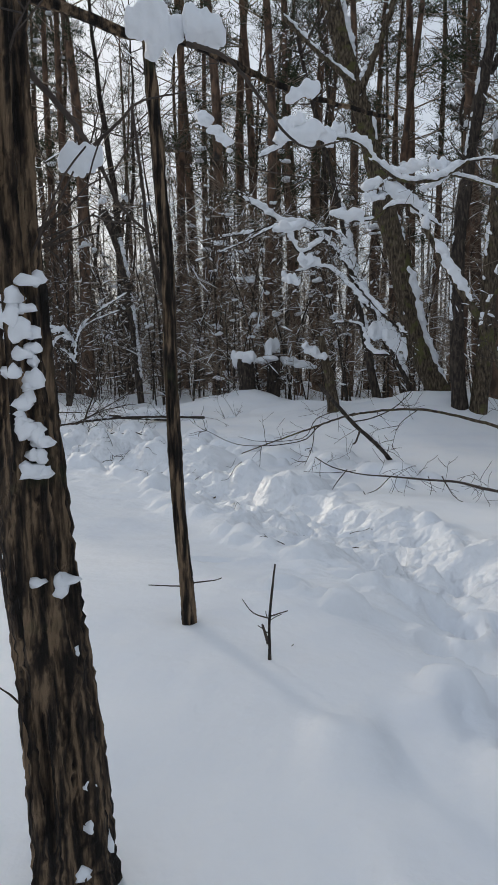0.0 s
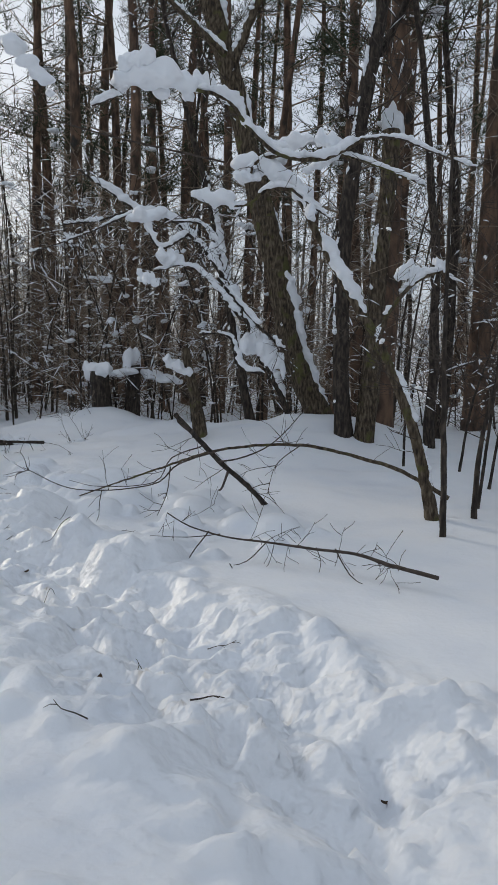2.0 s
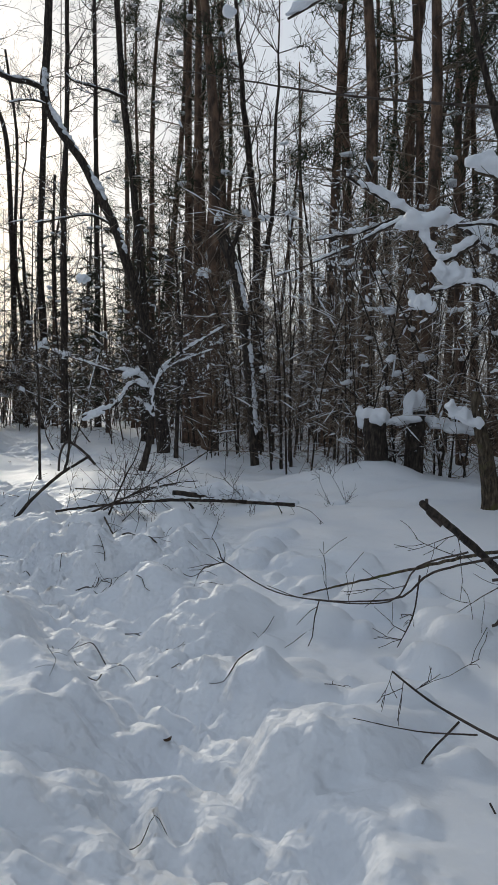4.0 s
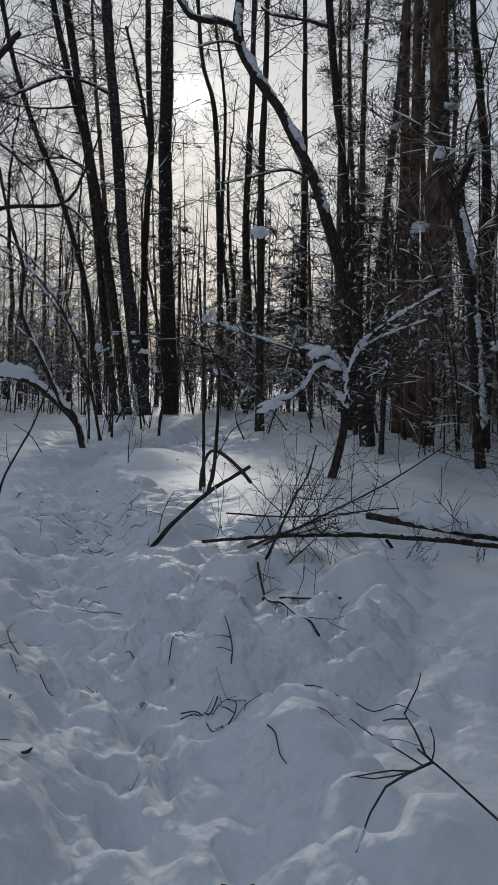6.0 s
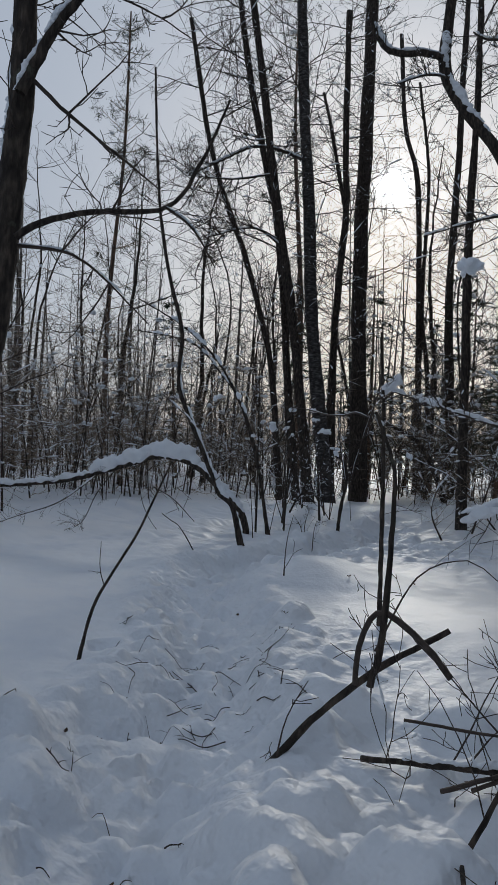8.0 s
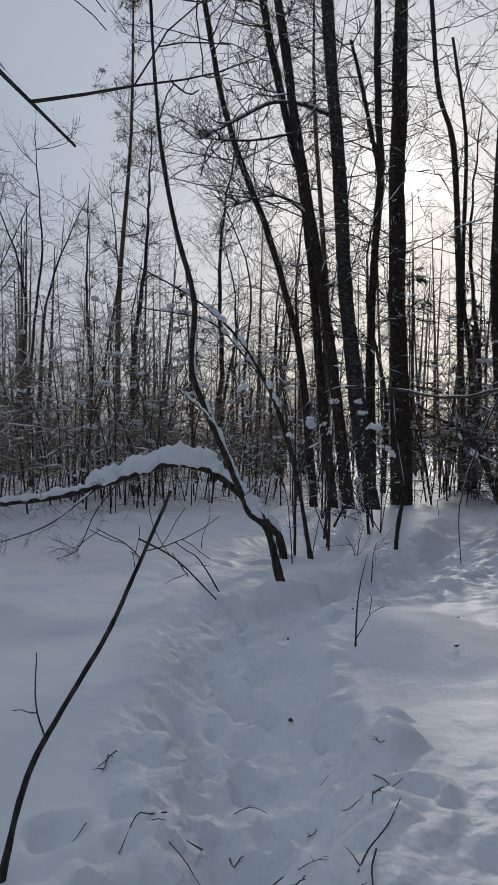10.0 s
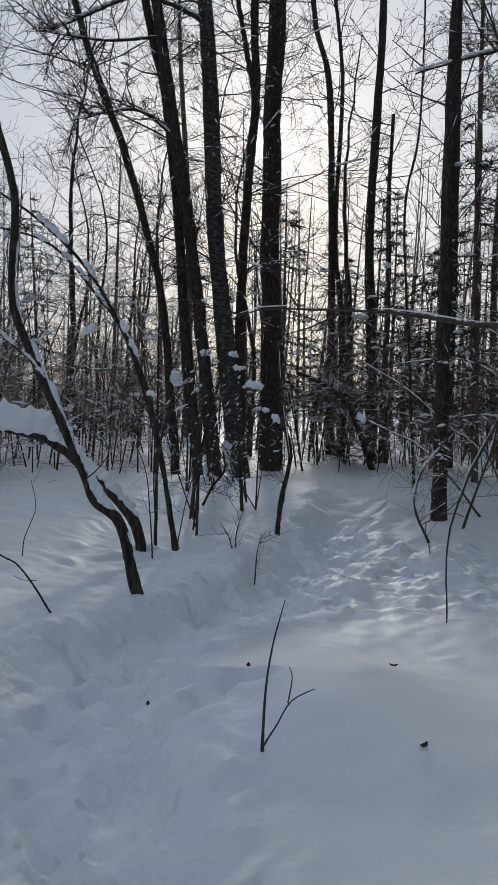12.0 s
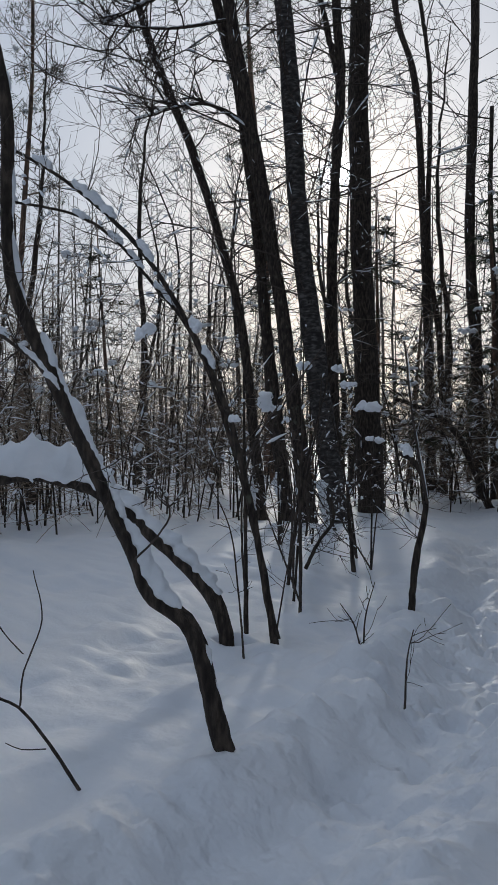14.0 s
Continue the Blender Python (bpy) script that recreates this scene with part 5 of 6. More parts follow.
woody("young_tree", "slim sapling with one long branch over the trail", "tree", [(-4.35, 12.98, 0.91), (-4.39, 12.99, 1.41), (-4.41, 12.99, 1.67), (-4.42, 13.0, 1.86), (-4.45, 13.0, 2.13), (-4.47, 13.01, 2.4)], 0.02, 0.012, BARK, limbs=[([(-4.44, 12.85, 1.72), (-4.58, 12.87, 1.76), (-4.74, 12.9, 1.74), (-4.96, 12.94, 1.75), (-5.17, 12.98, 1.79), (-5.34, 13.01, 1.81), (-5.54, 13.05, 1.83), (-5.71, 13.08, 1.84), (-5.85, 13.11, 1.82)], 0.008, 0.0018, 0.004),
             ([(-4.45, 13.0, 2.05), (-4.85, 13.45, 1.92), (-5.2, 13.7, 1.55), (-5.4, 13.8, 1.15), (-5.42, 13.85, 0.8)], 0.008, 0.0025, 0.004), ([(-4.41, 13.0, 1.6), (-4.75, 13.6, 1.5), (-5.05, 14.0, 1.15), (-5.15, 14.15, 0.85)], 0.007, 0.0025, 0.004),
             ([(-4.43, 13.0, 1.85), (-4.65, 13.6, 1.95), (-4.9, 14.2, 1.75), (-5.1, 14.7, 1.35)], 0.007, 0.0025, 0.004), ([(-5.18, 12.69, 1.76), (-5.23, 12.66, 1.73), (-5.3, 12.63, 1.71)], 0.0025, 0.001, 0)], twigs=[(9, 0.4, 0.003, 0.4, 1, 1, -0.15, 3)], seed=87, snowy=0.06, step=0.05)

for k, pts in enumerate(([(-8.23, 20.52, 0.0), (-8.12, 20.57, 0.48), (-7.96, 20.64, 1.06), (-7.86, 20.68, 1.62), (-7.65, 20.77, 2.46)], [(-8.58, 21.92, 0.0), (-8.97, 21.77, 0.55), (-9.43, 21.58, 1.02), (-9.82, 21.42, 1.21), (-10.22, 21.26, 1.4)], [(-8.78, 23.56, 0.0), (-9.15, 23.42, 0.9), (-9.66, 23.23, 1.24), (-10.38, 22.97, 1.88), (-11.12, 22.7, 2.34)], [(-7.93, 21.92, 0.0), (-8.04, 21.88, 1.01), (-8.35, 21.78, 1.47), (-8.93, 21.58, 1.45), (-9.45, 21.4, 1.47)],
                         [(-8.39, 23.48, 0.05), (-8.79, 23.34, 1.82), (-9.39, 23.14, 2.35), (-10.15, 22.88, 2.34), (-10.59, 22.74, 2.24)], [(-8.25, 19.61, 0.0), (-8.41, 19.53, 0.39), (-8.37, 19.55, 0.79), (-8.12, 19.67, 1.2)], [(-8.81, 25.3, 0.05), (-9.09, 25.21, 2.28), (-9.58, 25.05, 2.88), (-10.26, 24.83, 3.3), (-10.86, 24.63, 3.62)])):
    woody("bush", "low bare bush with long snow-lined twigs", "bush", pts, 0.018, 0.006, TWIG, twigs=[(22, 0.9, 0.006, 0.15, 1.0, 1, 0.0, 4)], seed=120 + k, group="bushes beside the trail", snowy=0.2, step=0.08, snow=[(0.4, 0.98, 0.02, 0.02, None, 0.2)], twig_mat=TWIG_PALE,
          pads=[(pts[-1], (0.09, 0.08, 0.08))] if k == 1 else [])
def laid(pts, up):
    """A stiff stick resting on the bank: its height eased along its length."""
    z = np.array([G(x, y) for x, y in pts])
    fitted = np.polyval(np.polyfit(np.arange(len(z)), z, 1), np.arange(len(z)))
    z = 0.3 * z + 0.7 * (fitted + 0.6 * (z - fitted).max()) + up
    return [(x, y, h) for (x, y), h in zip(pts, z)]


# sticks sunk in the lumpy bank beside the bough
woody("fallen_branch", "knobbly dark branch lying down the lumpy snow bank", "branch", laid([(-2.04, 10.49), (-1.71, 10.07), (-1.43, 9.8), (-1.25, 9.66), (-1.12, 9.54), (-1.0, 9.42)], 0.01), 0.0085, 0.006, BARK, twigs=[(9, 0.22, 0.003, 0.1, 0.95, 1, 0.3, 2)], seed=140, planted=False, flare=0, snowy=0.0, step=0.03, snow=[(0.1, 0.9, 0.008, 0.008, None, 0.5)])
woody("fallen_branch", "short dark branch resting on the snow lumps", "branch", laid([(-1.91, 10.36), (-1.67, 10.31), (-1.5, 10.32), (-1.32, 10.3)], 0.01), 0.012, 0.007, BARK, twigs=[(5, 0.25, 0.003, 0.1, 0.95, 1, 0.3, 2)], seed=141, planted=False, flare=0, snowy=0.0, step=0.03, snow=[(0.1, 0.9, 0.010, 0.010, None, 0.5)])

# brush round the feet of the tall trees
rng_b = np.random.default_rng(61)
for k in range(11):
    u = k / 10
    x, y = -9.9 - 3.4 * u + rng_b.normal(0, 0.5), 17.5 + 4.0 * u + rng_b.normal(0, 0.45)
    lean, tall = rng_b.normal(0, 0.35, 2), 1.2 + 1.4 * rng_b.random()
    tip = (x + lean[0], y + lean[1], tall)
    woody("bush", "slender bare shoots tufted with snow", "bush", [(x, y, 0), (x + lean[0] * 0.3, y + lean[1] * 0.3, tall * 0.45), tip], 0.012 + 0.008 * rng_b.random(), 0.005, BARK,
          limbs=[([(x, y, 0.05), (x + rng_b.normal(0, 0.25), y + rng_b.normal(0, 0.2), 0.5 * tall), (x + rng_b.normal(0, 0.55), y + rng_b.normal(0, 0.4), (0.6 + 0.4 * rng_b.random()) * tall)], 0.010, 0.004, 0.0) for _ in range(2)],
          twigs=[(4, 0.7, 0.004, 0.3, 1.0, 1, 0.1, 2)], seed=150 + k, group="brush round the tall trees", snowy=0.08, step=0.1, flare=0,
          pads=[((tip[0], tip[1], tall * 0.9), (0.07 + 0.06 * rng_b.random(), 0.07, 0.05))] if k % 2 else [])
# the clump of tall trees before the sun
CLUMP = "tall trees before the sun"
for k, (pts, r, bark) in enumerate((
        ([(-15.46, 25.98, 0.21), (-15.57, 25.89, 3.62), (-15.64, 25.84, 6.45), (-15.65, 25.83, 9.27), (-15.63, 25.85, 12.06), (-15.61, 25.86, 16.19)], 0.23, BARK),
        ([(-14.14, 23.19, -0.0), (-14.49, 22.9, 3.3), (-14.64, 22.78, 5.1), (-14.79, 22.65, 8.09), (-14.96, 22.5, 10.45), (-15.12, 22.38, 13.97)], 0.17, BARK_BIRCH),
        ([(-14.54, 22.85, 0.36), (-14.81, 22.61, 3.17), (-15.03, 22.41, 5.1), (-15.27, 22.2, 6.89), (-15.5, 22.0, 8.67), (-15.72, 21.8, 10.67), (-16.12, 21.44, 13.93)], 0.125, BARK),
        ([(-15.12, 22.99, 0.7), (-15.36, 22.77, 2.85), (-15.51, 22.63, 5.2), (-15.73, 22.43, 7.53), (-16.01, 22.18, 9.11), (-16.38, 21.83, 11.4), (-16.74, 21.5, 14.26)], 0.105, BARK),
        ([(-15.8, 23.04, 0.83), (-16.05, 22.8, 3.39), (-16.3, 22.56, 4.92), (-16.71, 22.15, 6.8), (-17.16, 21.71, 8.41), (-17.54, 21.35, 10.14), (-17.97, 20.92, 13.32)], 0.085, BARK),
        ([(-15.1, 24.34, 0.55), (-15.17, 24.28, 3.46), (-15.12, 24.33, 6.08), (-15.03, 24.41, 8.16), (-15.09, 24.35, 9.97), (-15.14, 24.31, 13.81)], 0.105, BARK))):
    woody("alder_tree" if bark is BARK else "birch_tree", "tall bare trunk rising dark against the sun" if k else "thick straight dark trunk standing before the sun", "tree", pts, r * 1.1, r * 0.72, bark,
          limbs=[([(-15.03, 24.41, 8.09), (-15.21, 24.25, 9.2), (-15.42, 24.08, 10.49), (-15.62, 23.92, 11.52)], 0.07, 0.04, 0)] if k == 5 else [([(-14.91, 22.51, 9.02), (-15.39, 22.06, 9.3), (-15.91, 21.56, 9.35), (-16.6, 20.91, 8.91), (-17.11, 20.43, 8.6)], 0.045, 0.015, 0.05), ([(-15.25, 22.18, 6.76), (-15.8, 21.63, 7.21), (-16.64, 20.79, 6.94)], 0.03, 0.01, 0.03), ([(-15.46, 21.96, 8.64), (-16.2, 21.19, 8.48), (-17.01, 20.35, 8.55)], 0.03, 0.01, 0.02)] if k == 2 else [],
          twigs=[(26, 2.4, 0.018, 0.3, 1.0, 2, 0.15, 5)], seed=90 + k, group=CLUMP, snowy=0.12, step=0.25, sides=12, snow=[(0.0, 0.12, 0.12, 0.12, (-0.5, -0.6, 0.5), 0.2)])
for k, (pts, r) in enumerate((([(-15.75, 31.2, 0.39), (-15.89, 31.12, 4.07), (-16.0, 31.05, 6.65), (-15.91, 31.1, 10.92), (-15.86, 31.14, 14.97), (-15.77, 31.18, 19.31)], 0.16), ([(-17.87, 32.23, 0.5), (-17.96, 32.18, 4.29), (-18.07, 32.1, 8.05), (-18.25, 31.98, 11.79), (-18.69, 31.7, 13.86), (-18.94, 31.53, 17.39)], 0.14), ([(-15.51, 31.34, 0.6), (-15.48, 31.35, 4.75), (-15.57, 31.31, 7.49), (-15.53, 31.33, 10.04)], 0.10),
                              ([(-12.97, 30.41, 1.01), (-13.04, 30.37, 5.36), (-13.11, 30.34, 9.21), (-13.19, 30.31, 13.02), (-13.27, 30.27, 16.81)], 0.13), ([(-17.59, 32.42, 0.51), (-17.69, 32.35, 4.29), (-17.95, 32.19, 7.11), (-17.9, 32.22, 11.77), (-18.31, 31.96, 15.5)], 0.1), ([(-14.25, 28.6, 0.49), (-14.78, 28.29, 1.55), (-15.44, 27.9, 2.16), (-15.97, 27.59, 2.39)], 0.10))):
    woody("birch_tree", "tall slim bare tree among winter woods", "tree", pts, r, r * 0.5, BARK, twigs=[(22, 2.4, 0.018, 0.2, 1.0, 2, 0.3, 4)], seed=100 + k, group="slim trees by the trail", snowy=0.1, step=0.3, sides=9)


# ---- the woods round about ----
def pine(seed, crown_from):
    rng = np.random.default_rng(seed)
    h = 15 + 4 * rng.random()
    root = thing("pine_tree", (0, 0, 0), "tall straight pine with bare trunk and high needles", "pine", "pines in the wood")
    g = Geo()
    line = smooth_line([(0, 0, -0.3), (rng.normal(0, 0.08), rng.normal(0, 0.08), h * 0.35), (rng.normal(0, 0.2), rng.normal(0, 0.2), h * 0.7), (rng.normal(0, 0.3), rng.normal(0, 0.3), h)], 0.7)
    tube(g, line, 0.11 + 0.06 * rng.random(), 0.03, 10, 0.12, rng, 1.0, 0.3)
    part("trunk", g, BARK_PINE, root)
    tw, sn, nd = Geo(), Geo(), Geo()
    sprout(tw, sn, rng, line, 26, 0.9, 0.012, 0.12, crown_from / h + 0.1, 1, -0.1, 3, 0.03, 1.2, 0.004, 1.0, True)
    v, f = [], []
    for _ in range(34):
        z = crown_from + (h - crown_from) * rng.random() ** 0.8
        i = min(len(line) - 1, int((z + 0.3) / (h + 0.3) * (len(line) - 1)))
        a = rng.random() * 6.28
        reach = (0.5 + 1.5 * rng.random()) * (1 - 0.6 * (z - crown_from) / (h - crown_from))
        way = np.array([math.cos(a), math.sin(a), 0.15 + 0.3 * rng.random()])
        br = np.array([line[i], line[i] + way * reach * 0.5, line[i] + way * reach + np.array([0, 0, 0.1])])
        tube(tw, br, 0.022, 0.008, 4)
        for _ in range(4):
            c = line[i] + way * reach * (0.5 + 0.55 * rng.random()) + rng.normal(0, 0.18, 3)
            for _ in range(20):
                d = unit(rng.normal(0, 1, 3) + np.array([0, 0, 0.35]))
                s = unit(np.cross(d, rng.normal(0, 1, 3))) * 0.010
                b = c + rng.normal(0, 0.10, 3)
                nd.add([b - s, b + s, b + d * (0.2 + 0.14 * rng.random())], [(0, 1, 2)])
            if rng.random() < 0.07:
                lump(sn, c + np.array([0, 0, 0.05]), (0.14, 0.11, 0.06), rng, 1)
    part("branchwork", tw, TWIG_PALE, root, "dry grey side branches", "stuff")
    part("crown", nd, NEEDLE, root, "dark green needle tufts", "stuff")
    part("snow_dusting", sn, SNOW_CAP, root, "small lumps of snow on the branches", "stuff")
    return root


def spruce(seed):
    rng = np.random.default_rng(seed)
    h = 6.0 + 2.0 * rng.random()
    root = thing("spruce_tree", (0, 0, 0), "dark young spruce with drooping snowy branches", "spruce", "young spruces in the wood")
    g, tw, nd, sn = Geo(), Geo(), Geo(), Geo()
    tube(g, np.array([(0, 0, -0.3), (0.03, 0, h * 0.5), (0, 0.02, h)]), 0.08, 0.012, 7, 0.1, rng)
    part("trunk", g, BARK_PINE, root)
    for _ in range(85):
        f = rng.random() ** 1.2
        z, reach, a = 1.1 + f * (h - 1.3), (0.25 + 1.35 * (1 - f)) * (0.7 + 0.4 * rng.random()), rng.random() * 6.28
        way = np.array([math.cos(a), math.sin(a), -0.22])
        br = np.array([(0, 0, z), np.array([0, 0, z + 0.04]) + way * reach * 0.5, np.array([0, 0, z + 0.02]) + way * reach])
        tube(tw, br, 0.012, 0.004, 3)
        for _ in range(16):
            p = br[0] + (br[2] - br[0]) * (0.15 + 0.85 * rng.random())
            d = unit(way + rng.normal(0, 0.7, 3))
            s = unit(np.cross(d, rng.normal(0, 1, 3))) * 0.014
            nd.add([p - s, p + s, p + d * (0.16 + 0.16 * rng.random())], [(0, 1, 2)])
        if rng.random() < 0.3:
            lump(sn, br[0] + (br[2] - br[0]) * (0.5 + 0.4 * rng.random()) + np.array([0, 0, 0.03]), (0.11, 0.08, 0.05), rng, 1)
    part("branchwork", tw, TWIG, root, "thin drooping branches", "stuff")
    part("crown", nd, NEEDLE, root, "dark green needles", "stuff")
    part("snow_dusting", sn, SNOW_CAP, root, "small lumps of snow on the branches", "stuff")
    return root


def bare_tree(seed):
    rng = np.random.default_rng(seed)
    h = 9 + 5 * rng.random()
    root = thing("bare_tree", (0, 0, 0), "tall bare winter tree with fine twigs", "tree", "bare trees in the wood")
    line = smooth_line([(0, 0, -0.3), (rng.normal(0, 0.15), rng.normal(0, 0.15), h * 0.3), (rng.normal(0, 0.4), rng.normal(0, 0.4), h * 0.65), (rng.normal(0, 0.7), rng.normal(0, 0.7), h)], 0.6)
    line[1:] += rng.normal(0, 0.02, (len(line) - 1, 3))
    g = Geo()
    tube(g, line, 0.07 + 0.05 * rng.random(), 0.012, 8, 0.12, rng, 1.0, 0.3)
    part("trunk", g, BARK, root)
    tw, sn = Geo(), Geo()
    sprout(tw, sn, rng, line, 21, 2.0, 0.016, 0.12, 1.0, 2, 0.45, 4, 0.02, 0.8, 0.004, 1.0, True)
    part("crown", tw, TWIG, root, "thin bare twigs", "stuff")
    part("snow_dusting", sn, SNOW_CAP, root, "small lumps of snow caught on the twigs", "stuff")
    return root


def thicket(seed):
    rng = np.random.default_rng(seed)
    root = thing("bush", (0, 0, 0), "dense leafless brush of thin snow-lined twigs", "bush", "brush under the trees")
    tw, sn, forks = Geo(), Geo(), []
    for _ in range(6):
        a, b = rng.normal(0, 0.6, 2), rng.normal(0, 0.75, 2)
        h = 1.4 + 2.6 * rng.random()
        line = smooth_line([(a[0], a[1], -0.3), (a[0] + b[0] * 0.3, a[1] + b[1] * 0.3, h * 0.5), (a[0] + b[0], a[1] + b[1], h)], 0.35)
        forks += list(line[2:])
        st = Geo()
        tube(st, line, 0.012 + 0.012 * rng.random(), 0.005, 4)
        part("stem", st, BARK, root)
        sprout(tw, sn, rng, line, 10, 1.3, 0.006, 0.18, 1.0, 1, -0.05, 4, 0.15, 1.2, 0.0028, 1.05, True)
    # snow caught in the forks
    for _ in range(15):
        k = rng.integers(len(forks))
        p = forks[k] + np.array([0, 0, 0.02])
        w = 0.03 + 0.05 * rng.random() ** 2
        for _ in range(3):
            lump(sn, p + rng.normal(0, 0.6, 3) * (w, w, w * 0.4), (w * (0.6 + 0.7 * rng.random()), w * 0.7, w * 0.55), rng, 1, 0.35)
    part("crown", tw, TWIG_PALE, root, "tangled brown twigs", "stuff")
    part("snow_dusting", sn, SNOW_CAP, root, "lines and lumps of snow lying on the twigs", "stuff")
    return root


rng_w = np.random.default_rng(77)
CLEAR = smooth_line([(x, y, 0) for x, y in TRAIL[:15]] + [(-11.0, 20.0, 0)], 0.5)[:, :2]
WAY_ON = smooth_line([(-8.3, 17.6, 0), (-10.5, 21.0, 0), (-12.2, 24.0, 0)], 0.5)[:, :2]


def clearance(x, y):
    return min(np.hypot(CLEAR[:, 0] - x, CLEAR[:, 1] - y)), min(np.hypot(WAY_ON[:, 0] - x, WAY_ON[:, 1] - y))


TAKEN = []


def set_copy(kinds, made, k, x, y, s):
    m = Matrix.LocRotScale((x, y, G(x, y)), Euler((rng_w.normal(0, 0.03), rng_w.normal(0, 0.03), rng_w.random() * 6.28)), None)
    ob = kinds[k] if not made[k] else copy_thing(kinds[k], m)
    ob.matrix_basis = m @ Matrix.Diagonal((s, s, s, 1))
    made[k] += 1


def scatter(kinds, count, chance, gap, scale, fixed=()):
    """Copies of a few trees, set apart from one another, at fixed places and where chance(x, y, d, e) allows."""
    made, tries = [0] * len(kinds), 0
    for n, (x, y) in enumerate(fixed):
        TAKEN.append((x, y, gap))
        set_copy(kinds, made, n % len(kinds), x, y, scale * (0.85 + 0.4 * rng_w.random()))
    while sum(made) < count and tries < count * 80:
        tries += 1
        x, y = rng_w.uniform(-40, 24), rng_w.uniform(-12, 50)
        d, e = clearance(x, y)
        if rng_w.random() > chance(x, y, d, e):
            continue
        if any((x - a) ** 2 + (y - b) ** 2 < (gap * 0.5 + c * 0.5) ** 2 for a, b, c in TAKEN):
            continue
        TAKEN.append((x, y, gap))
        set_copy(kinds, made, rng_w.integers(len(kinds)), x, y, scale * (0.8 + 0.45 * rng_w.random()))


def fade(d, a, b):
    return max(0.0, min(1.0, (d - a) / (b - a)))


def ahead(x, y):
    """Thick woods before the walker, thin ones behind."""
    return 1.0 if y > 9 else 0.35 if y > 2 else 0.12


def near(d, most):
    return 1.0 if d < most else 0.15


def pine_chance(x, y, d, e):
    side = fade(x + 0.35 * (y - 14), -6, 0)          # pine wood to the right of the trail
    return fade(d, 6.0, 8.0) * fade(e, 3.5, 6) * (0.03 + 0.97 * side) * ahead(x, y) * near(d, 22)


def bare_chance(x, y, d, e):
    lo = 5.5 if x > -6.5 else 8.0
    return fade(d, lo, lo + 2.5) * fade(e, 4.0, 6.0) * ahead(x, y) * near(d, 22)


def brush_chance(x, y, d, e):
    if -5 < x < 6.5 and y < 14.6:
        return 0
    right = 1.0 if x > -7 and y > 11 else 0.85 if y > 12 else 0.4
    lo = 4.4 if x > -6.5 else 6.0
    return fade(d, lo, lo + 1.2) * fade(e, 3.0, 4.5) * ahead(x, y) * near(d, 13) * right


scatter([pine(s, c) for s, c in ((201, 5.0), (202, 6.5), (203, 3.6), (204, 4.6))], 80, pine_chance, 1.1, 1.0,
        ((-4.8, 20.8), (-6.4, 23.5), (0.2, 18.1), (1.0, 19.6), (-1.1, 20.2), (-5.5, 21.9), (4.2, 15.6), (3.0, 17.4), (5.4, 17.0), (6.5, 14.8), (2.2, 19.0), (-8.2, 25.0), (-7.2, 27.5), (-9.5, 28.5), (-11.5, 31.0), (-10.5, 33.5), (-13.5, 35.0), (-16.0, 39.0), (-8.5, 31.5), (-30.0, 26.0), (-26.0, 34.0), (4.0, 21.0), (5.6, 19.6), (7.2, 22.4), (8.8, 20.0), (3.2, 24.0), (6.0, 25.5), (9.8, 24.6), (1.6, 23.2), (4.6, 28.0), (8.0, 28.5), (11.5, 27.0), (-0.6, 25.5), (-2.6, 23.8), (2.2, 28.6)))


def spruce_chance(x, y, d, e):
    return fade(e, 5, 7) * (1.0 if y > 24 and -26 < x < -6 else 0.04 if y > 18 else 0)


scatter([spruce(s) for s in (231, 232, 233)], 30, spruce_chance, 1.0, 1.0, ((-13.0, 29.5), (-11.0, 27.5), (-14.5, 32.0), (-9.0, 26.5), (-16.5, 33.5), (-18.5, 34.0), (-12.0, 31.5), (-20.5, 35.0), (-7.5, 24.0), (-23.0, 31.0)))
scatter([bare_tree(s) for s in (211, 212, 213, 214)], 92, bare_chance, 0.9, 1.0)
scatter([thicket(s) for s in (221, 222, 223, 224, 225)], 240, brush_chance, 0.7, 1.2)


def distant_woods():
    """Trunks and twigs too far off to tell apart."""
    rng = np.random.default_rng(300)
    g, tw = Geo(), Geo()
    for _ in range(950):
        a, r = rng.random() * 6.28, 27 + 50 * rng.random() ** 1.3
        x, y = -6 + math.cos(a) * r, 16 + math.sin(a) * r
        h = 5 + 11 * rng.random() ** 1.2
        z = G(x, y)
        top = np.array([x + rng.normal(0, 0.5), y + rng.normal(0, 0.5), z + h])
        line = np.array([[x, y, z - 0.3], [(x + top[0]) / 2 + rng.normal(0, 0.15), (y + top[1]) / 2, z + h / 2], top])
        tube(g, line, 0.05 + 0.1 * rng.random(), 0.02, 4)
        for _ in range(14):
            f = 0.1 + 0.9 * rng.random()
            p = line[0] * (1 - f) + line[2] * f
            w = rng.normal(0, 1, 3); w[2] = abs(w[2]) * 0.9 + 0.2
            q = p + unit(w) * (0.6 + 1.6 * rng.random())
            tube(tw, np.array([p, (p + q) / 2 + rng.normal(0, 0.12, 3), q]), 0.02, 0.008, 3)
            for _ in range(2):
                b = p + (q - p) * rng.random()
                tube(tw, np.array([b, b + unit(rng.normal(0, 1, 3) + np.array([0, 0, 0.4])) * 0.9]), 0.012, 0.006, 3)
    root = thing("distant_woods", (-6, 16, G(-6, 16)), "far grey belt of leafless winter woodland", "woods", kind="stuff")
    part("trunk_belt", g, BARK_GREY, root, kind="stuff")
    part("twig_belt", tw, TWIG_HAZED, root, kind="stuff")


distant_woods()


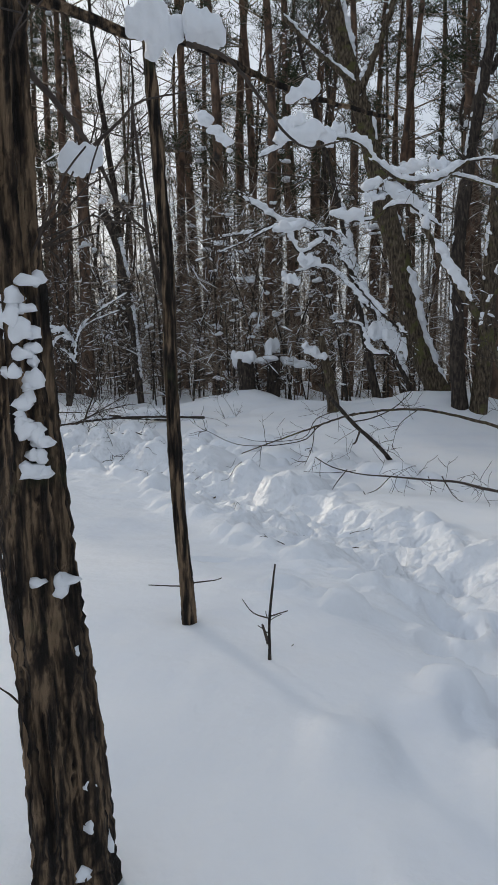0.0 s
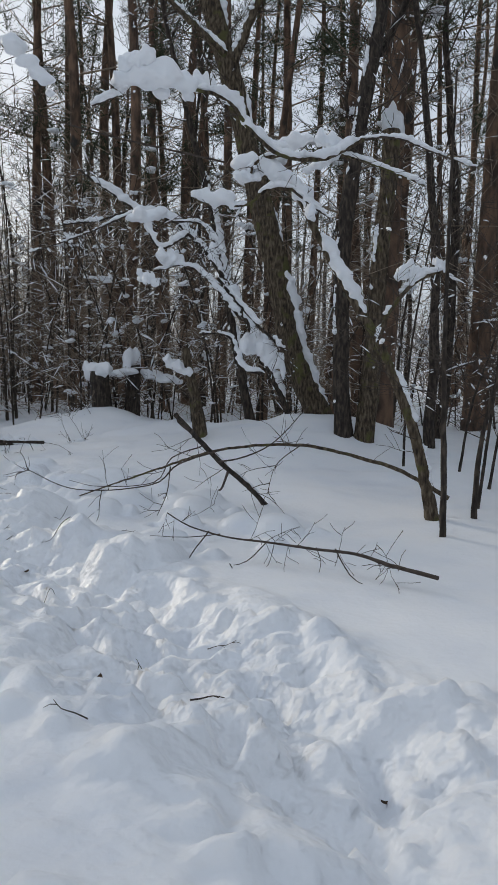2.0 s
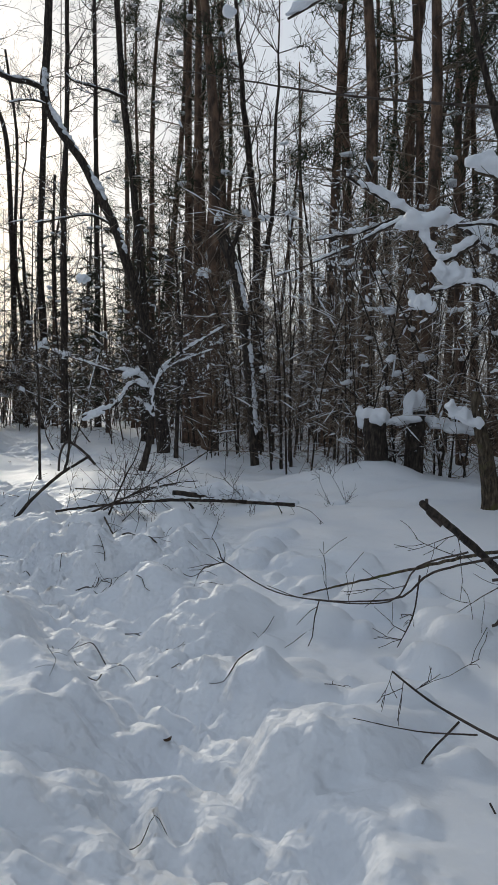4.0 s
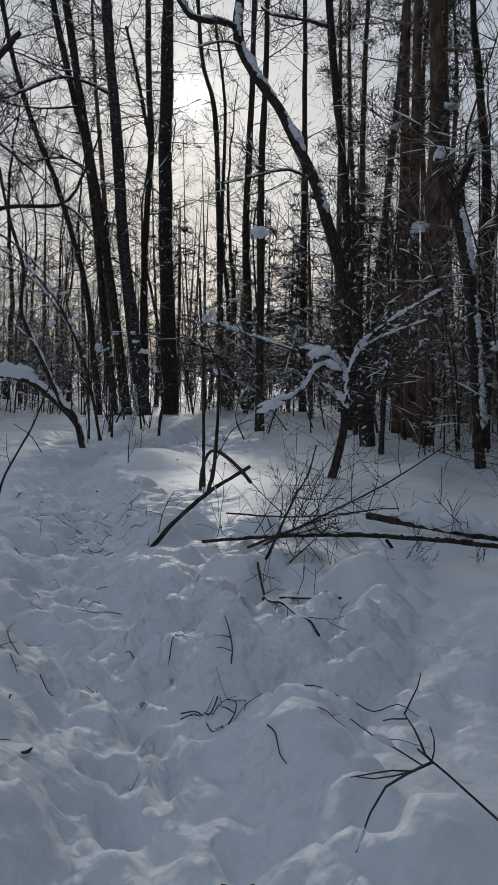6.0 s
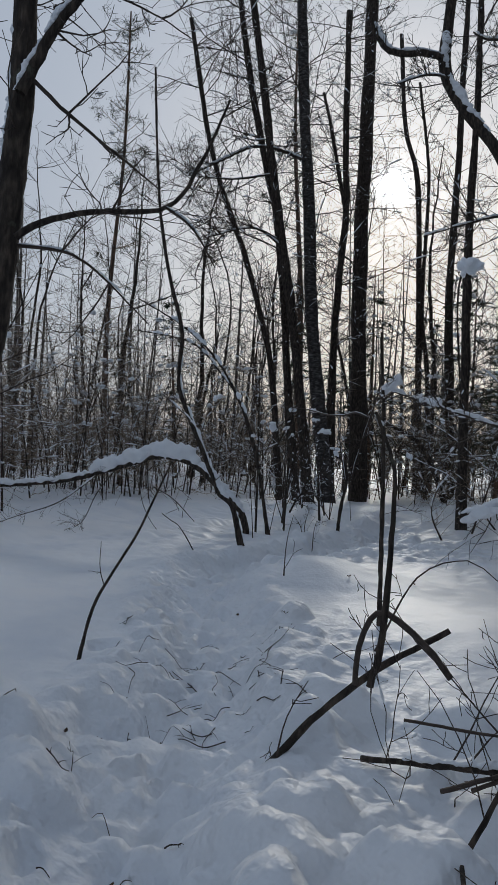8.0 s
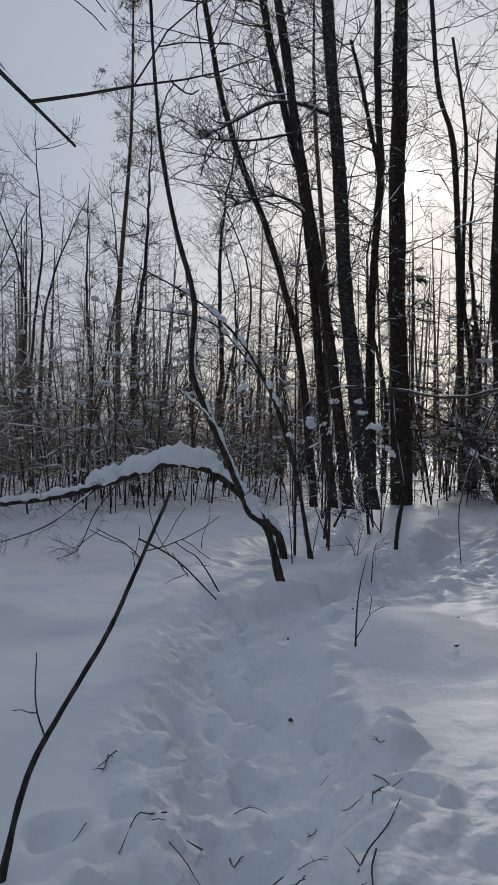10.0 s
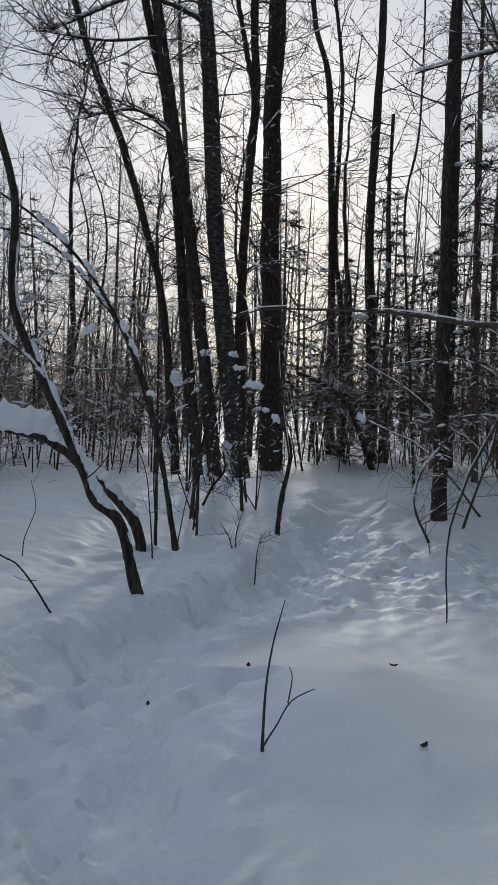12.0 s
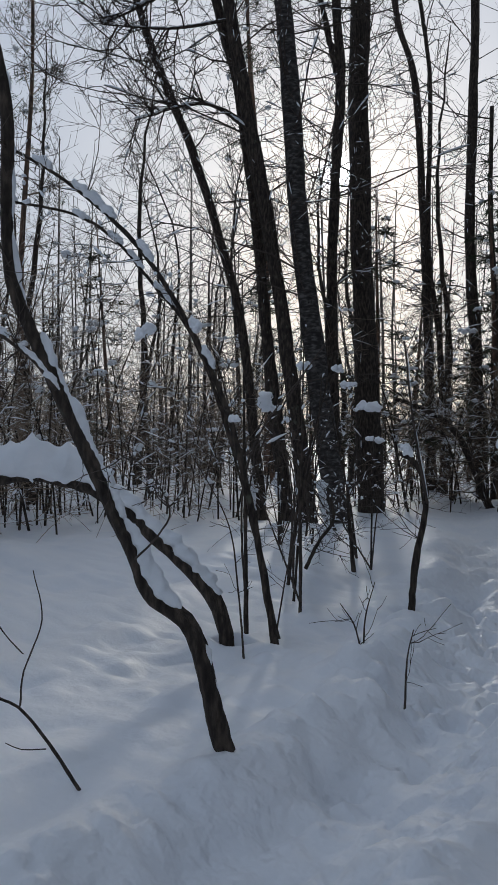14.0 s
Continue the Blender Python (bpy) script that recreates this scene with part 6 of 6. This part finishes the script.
def litter_twig(x, y, length, head, rng):
    """A small dead twig lying on the snow, with a side shoot or two."""
    pts, p, a = [], np.array([x, y]), head
    for _ in range(4):
        pts.append((p[0], p[1], G(p[0], p[1]) + 0.008 + 0.012 * rng.random()))
        a += rng.normal(0, 0.28)
        p = p + np.array([math.cos(a), math.sin(a)]) * length / 3
    root = thing("twig", pts[0], "thin dark dead twig lying on the snow", "twig", "twigs fallen on the snow")
    line = smooth_line(pts, 0.03)
    r = 0.0018 + 0.0024 * rng.random()
    g = Geo()
    tube(g, line, r, r * 0.5, 5)
    part("stem", g, TWIG, root)
    for _ in range(rng.integers(0, 3)):
        i = rng.integers(1, len(line) - 1)
        b = a + rng.choice((-1, 1)) * (0.5 + 0.5 * rng.random())
        q = line[i] + np.array([math.cos(b), math.sin(b), 0.25 * rng.random()]) * length * 0.35
        g = Geo()
        tube(g, np.array([line[i], (line[i] + q) / 2 + np.array([0, 0, 0.006]), q]), r * 0.7, r * 0.35, 4)
        part("shoot", g, TWIG, root)


rng_l = np.random.default_rng(400)
for k in range(90):
    p = TRAIL_LINE[int(rng_l.uniform(80, 135))] + rng_l.normal(0, 0.5, 2)
    if p[1] > 7.2:
        litter_twig(p[0], p[1], 0.06 + 0.28 * rng_l.random() ** 2, rng_l.random() * 6.28, rng_l)
for x, y, head in ((1.25, 4.6, 0.4), (1.0, 5.0, 0.9), (1.35, 5.3, 0.2), (0.9, 4.2, 2.6), (0.4, 6.1, 0.7)):
    litter_twig(x, y, 0.14, head, rng_l)
for x, y, n in ((-5.0, 11.9, 16), (-4.0, 11.3, 10), (-1.2, 9.0, 8), (-4.6, 11.2, 8)):
    for _ in range(n):
        litter_twig(x + rng_l.normal(0, 0.3), y + rng_l.normal(0, 0.3), 0.1 + 0.3 * rng_l.random(), rng_l.random() * 6.28, rng_l)


def dead_leaf(x, y, rng):
    z = G(x, y) + 0.006
    g = Geo()
    n, l, w, a = 6, 0.035 + 0.02 * rng.random(), 0.009 + 0.005 * rng.random(), rng.random() * 6.28
    c, s = math.cos(a), math.sin(a)
    v, f = [], []
    for k in range(n):
        u = k / (n - 1)
        half = w * math.sin(math.pi * (0.08 + 0.9 * u))
        for side in (-1, 0, 1):
            px, py = (u - 0.5) * l, side * half
            pz = 0.006 * abs(side) + 0.01 * (u - 0.5) ** 2 * 4
            for lay in (0.0, 0.0015):
                v.append((x + px * c - py * s, y + px * s + py * c, z + pz + lay))
    for k in range(n - 1):
        for j in range(2):
            a0, b0 = (k * 3 + j) * 2, ((k + 1) * 3 + j) * 2
            f.append((a0 + 1, b0 + 1, b0 + 3, a0 + 3))
            f.append((a0, a0 + 2, b0 + 2, b0))
    g.add(v, f)
    ob = new("dead_leaf", mesh_of("dead_leaf", g, LEAF, (x, y, z)))
    ob.location = (x, y, z)
    tagged(ob, "curled brown dead leaf lying on the snow", "leaf", "dead leaves on the snow")


for x, y in ((-6.2, 14.95), (-5.58, 14.05), (-6.6, 14.2), (-5.2, 14.6), (0.9, 4.6), (1.9, 4.1), (-4.3, 10.3), (-1.4, 8.0), (-3.2, 9.9), (-5.9, 12.9), (-7.2, 14.1), (0.2, 6.9)):
    dead_leaf(x, y, rng_l)
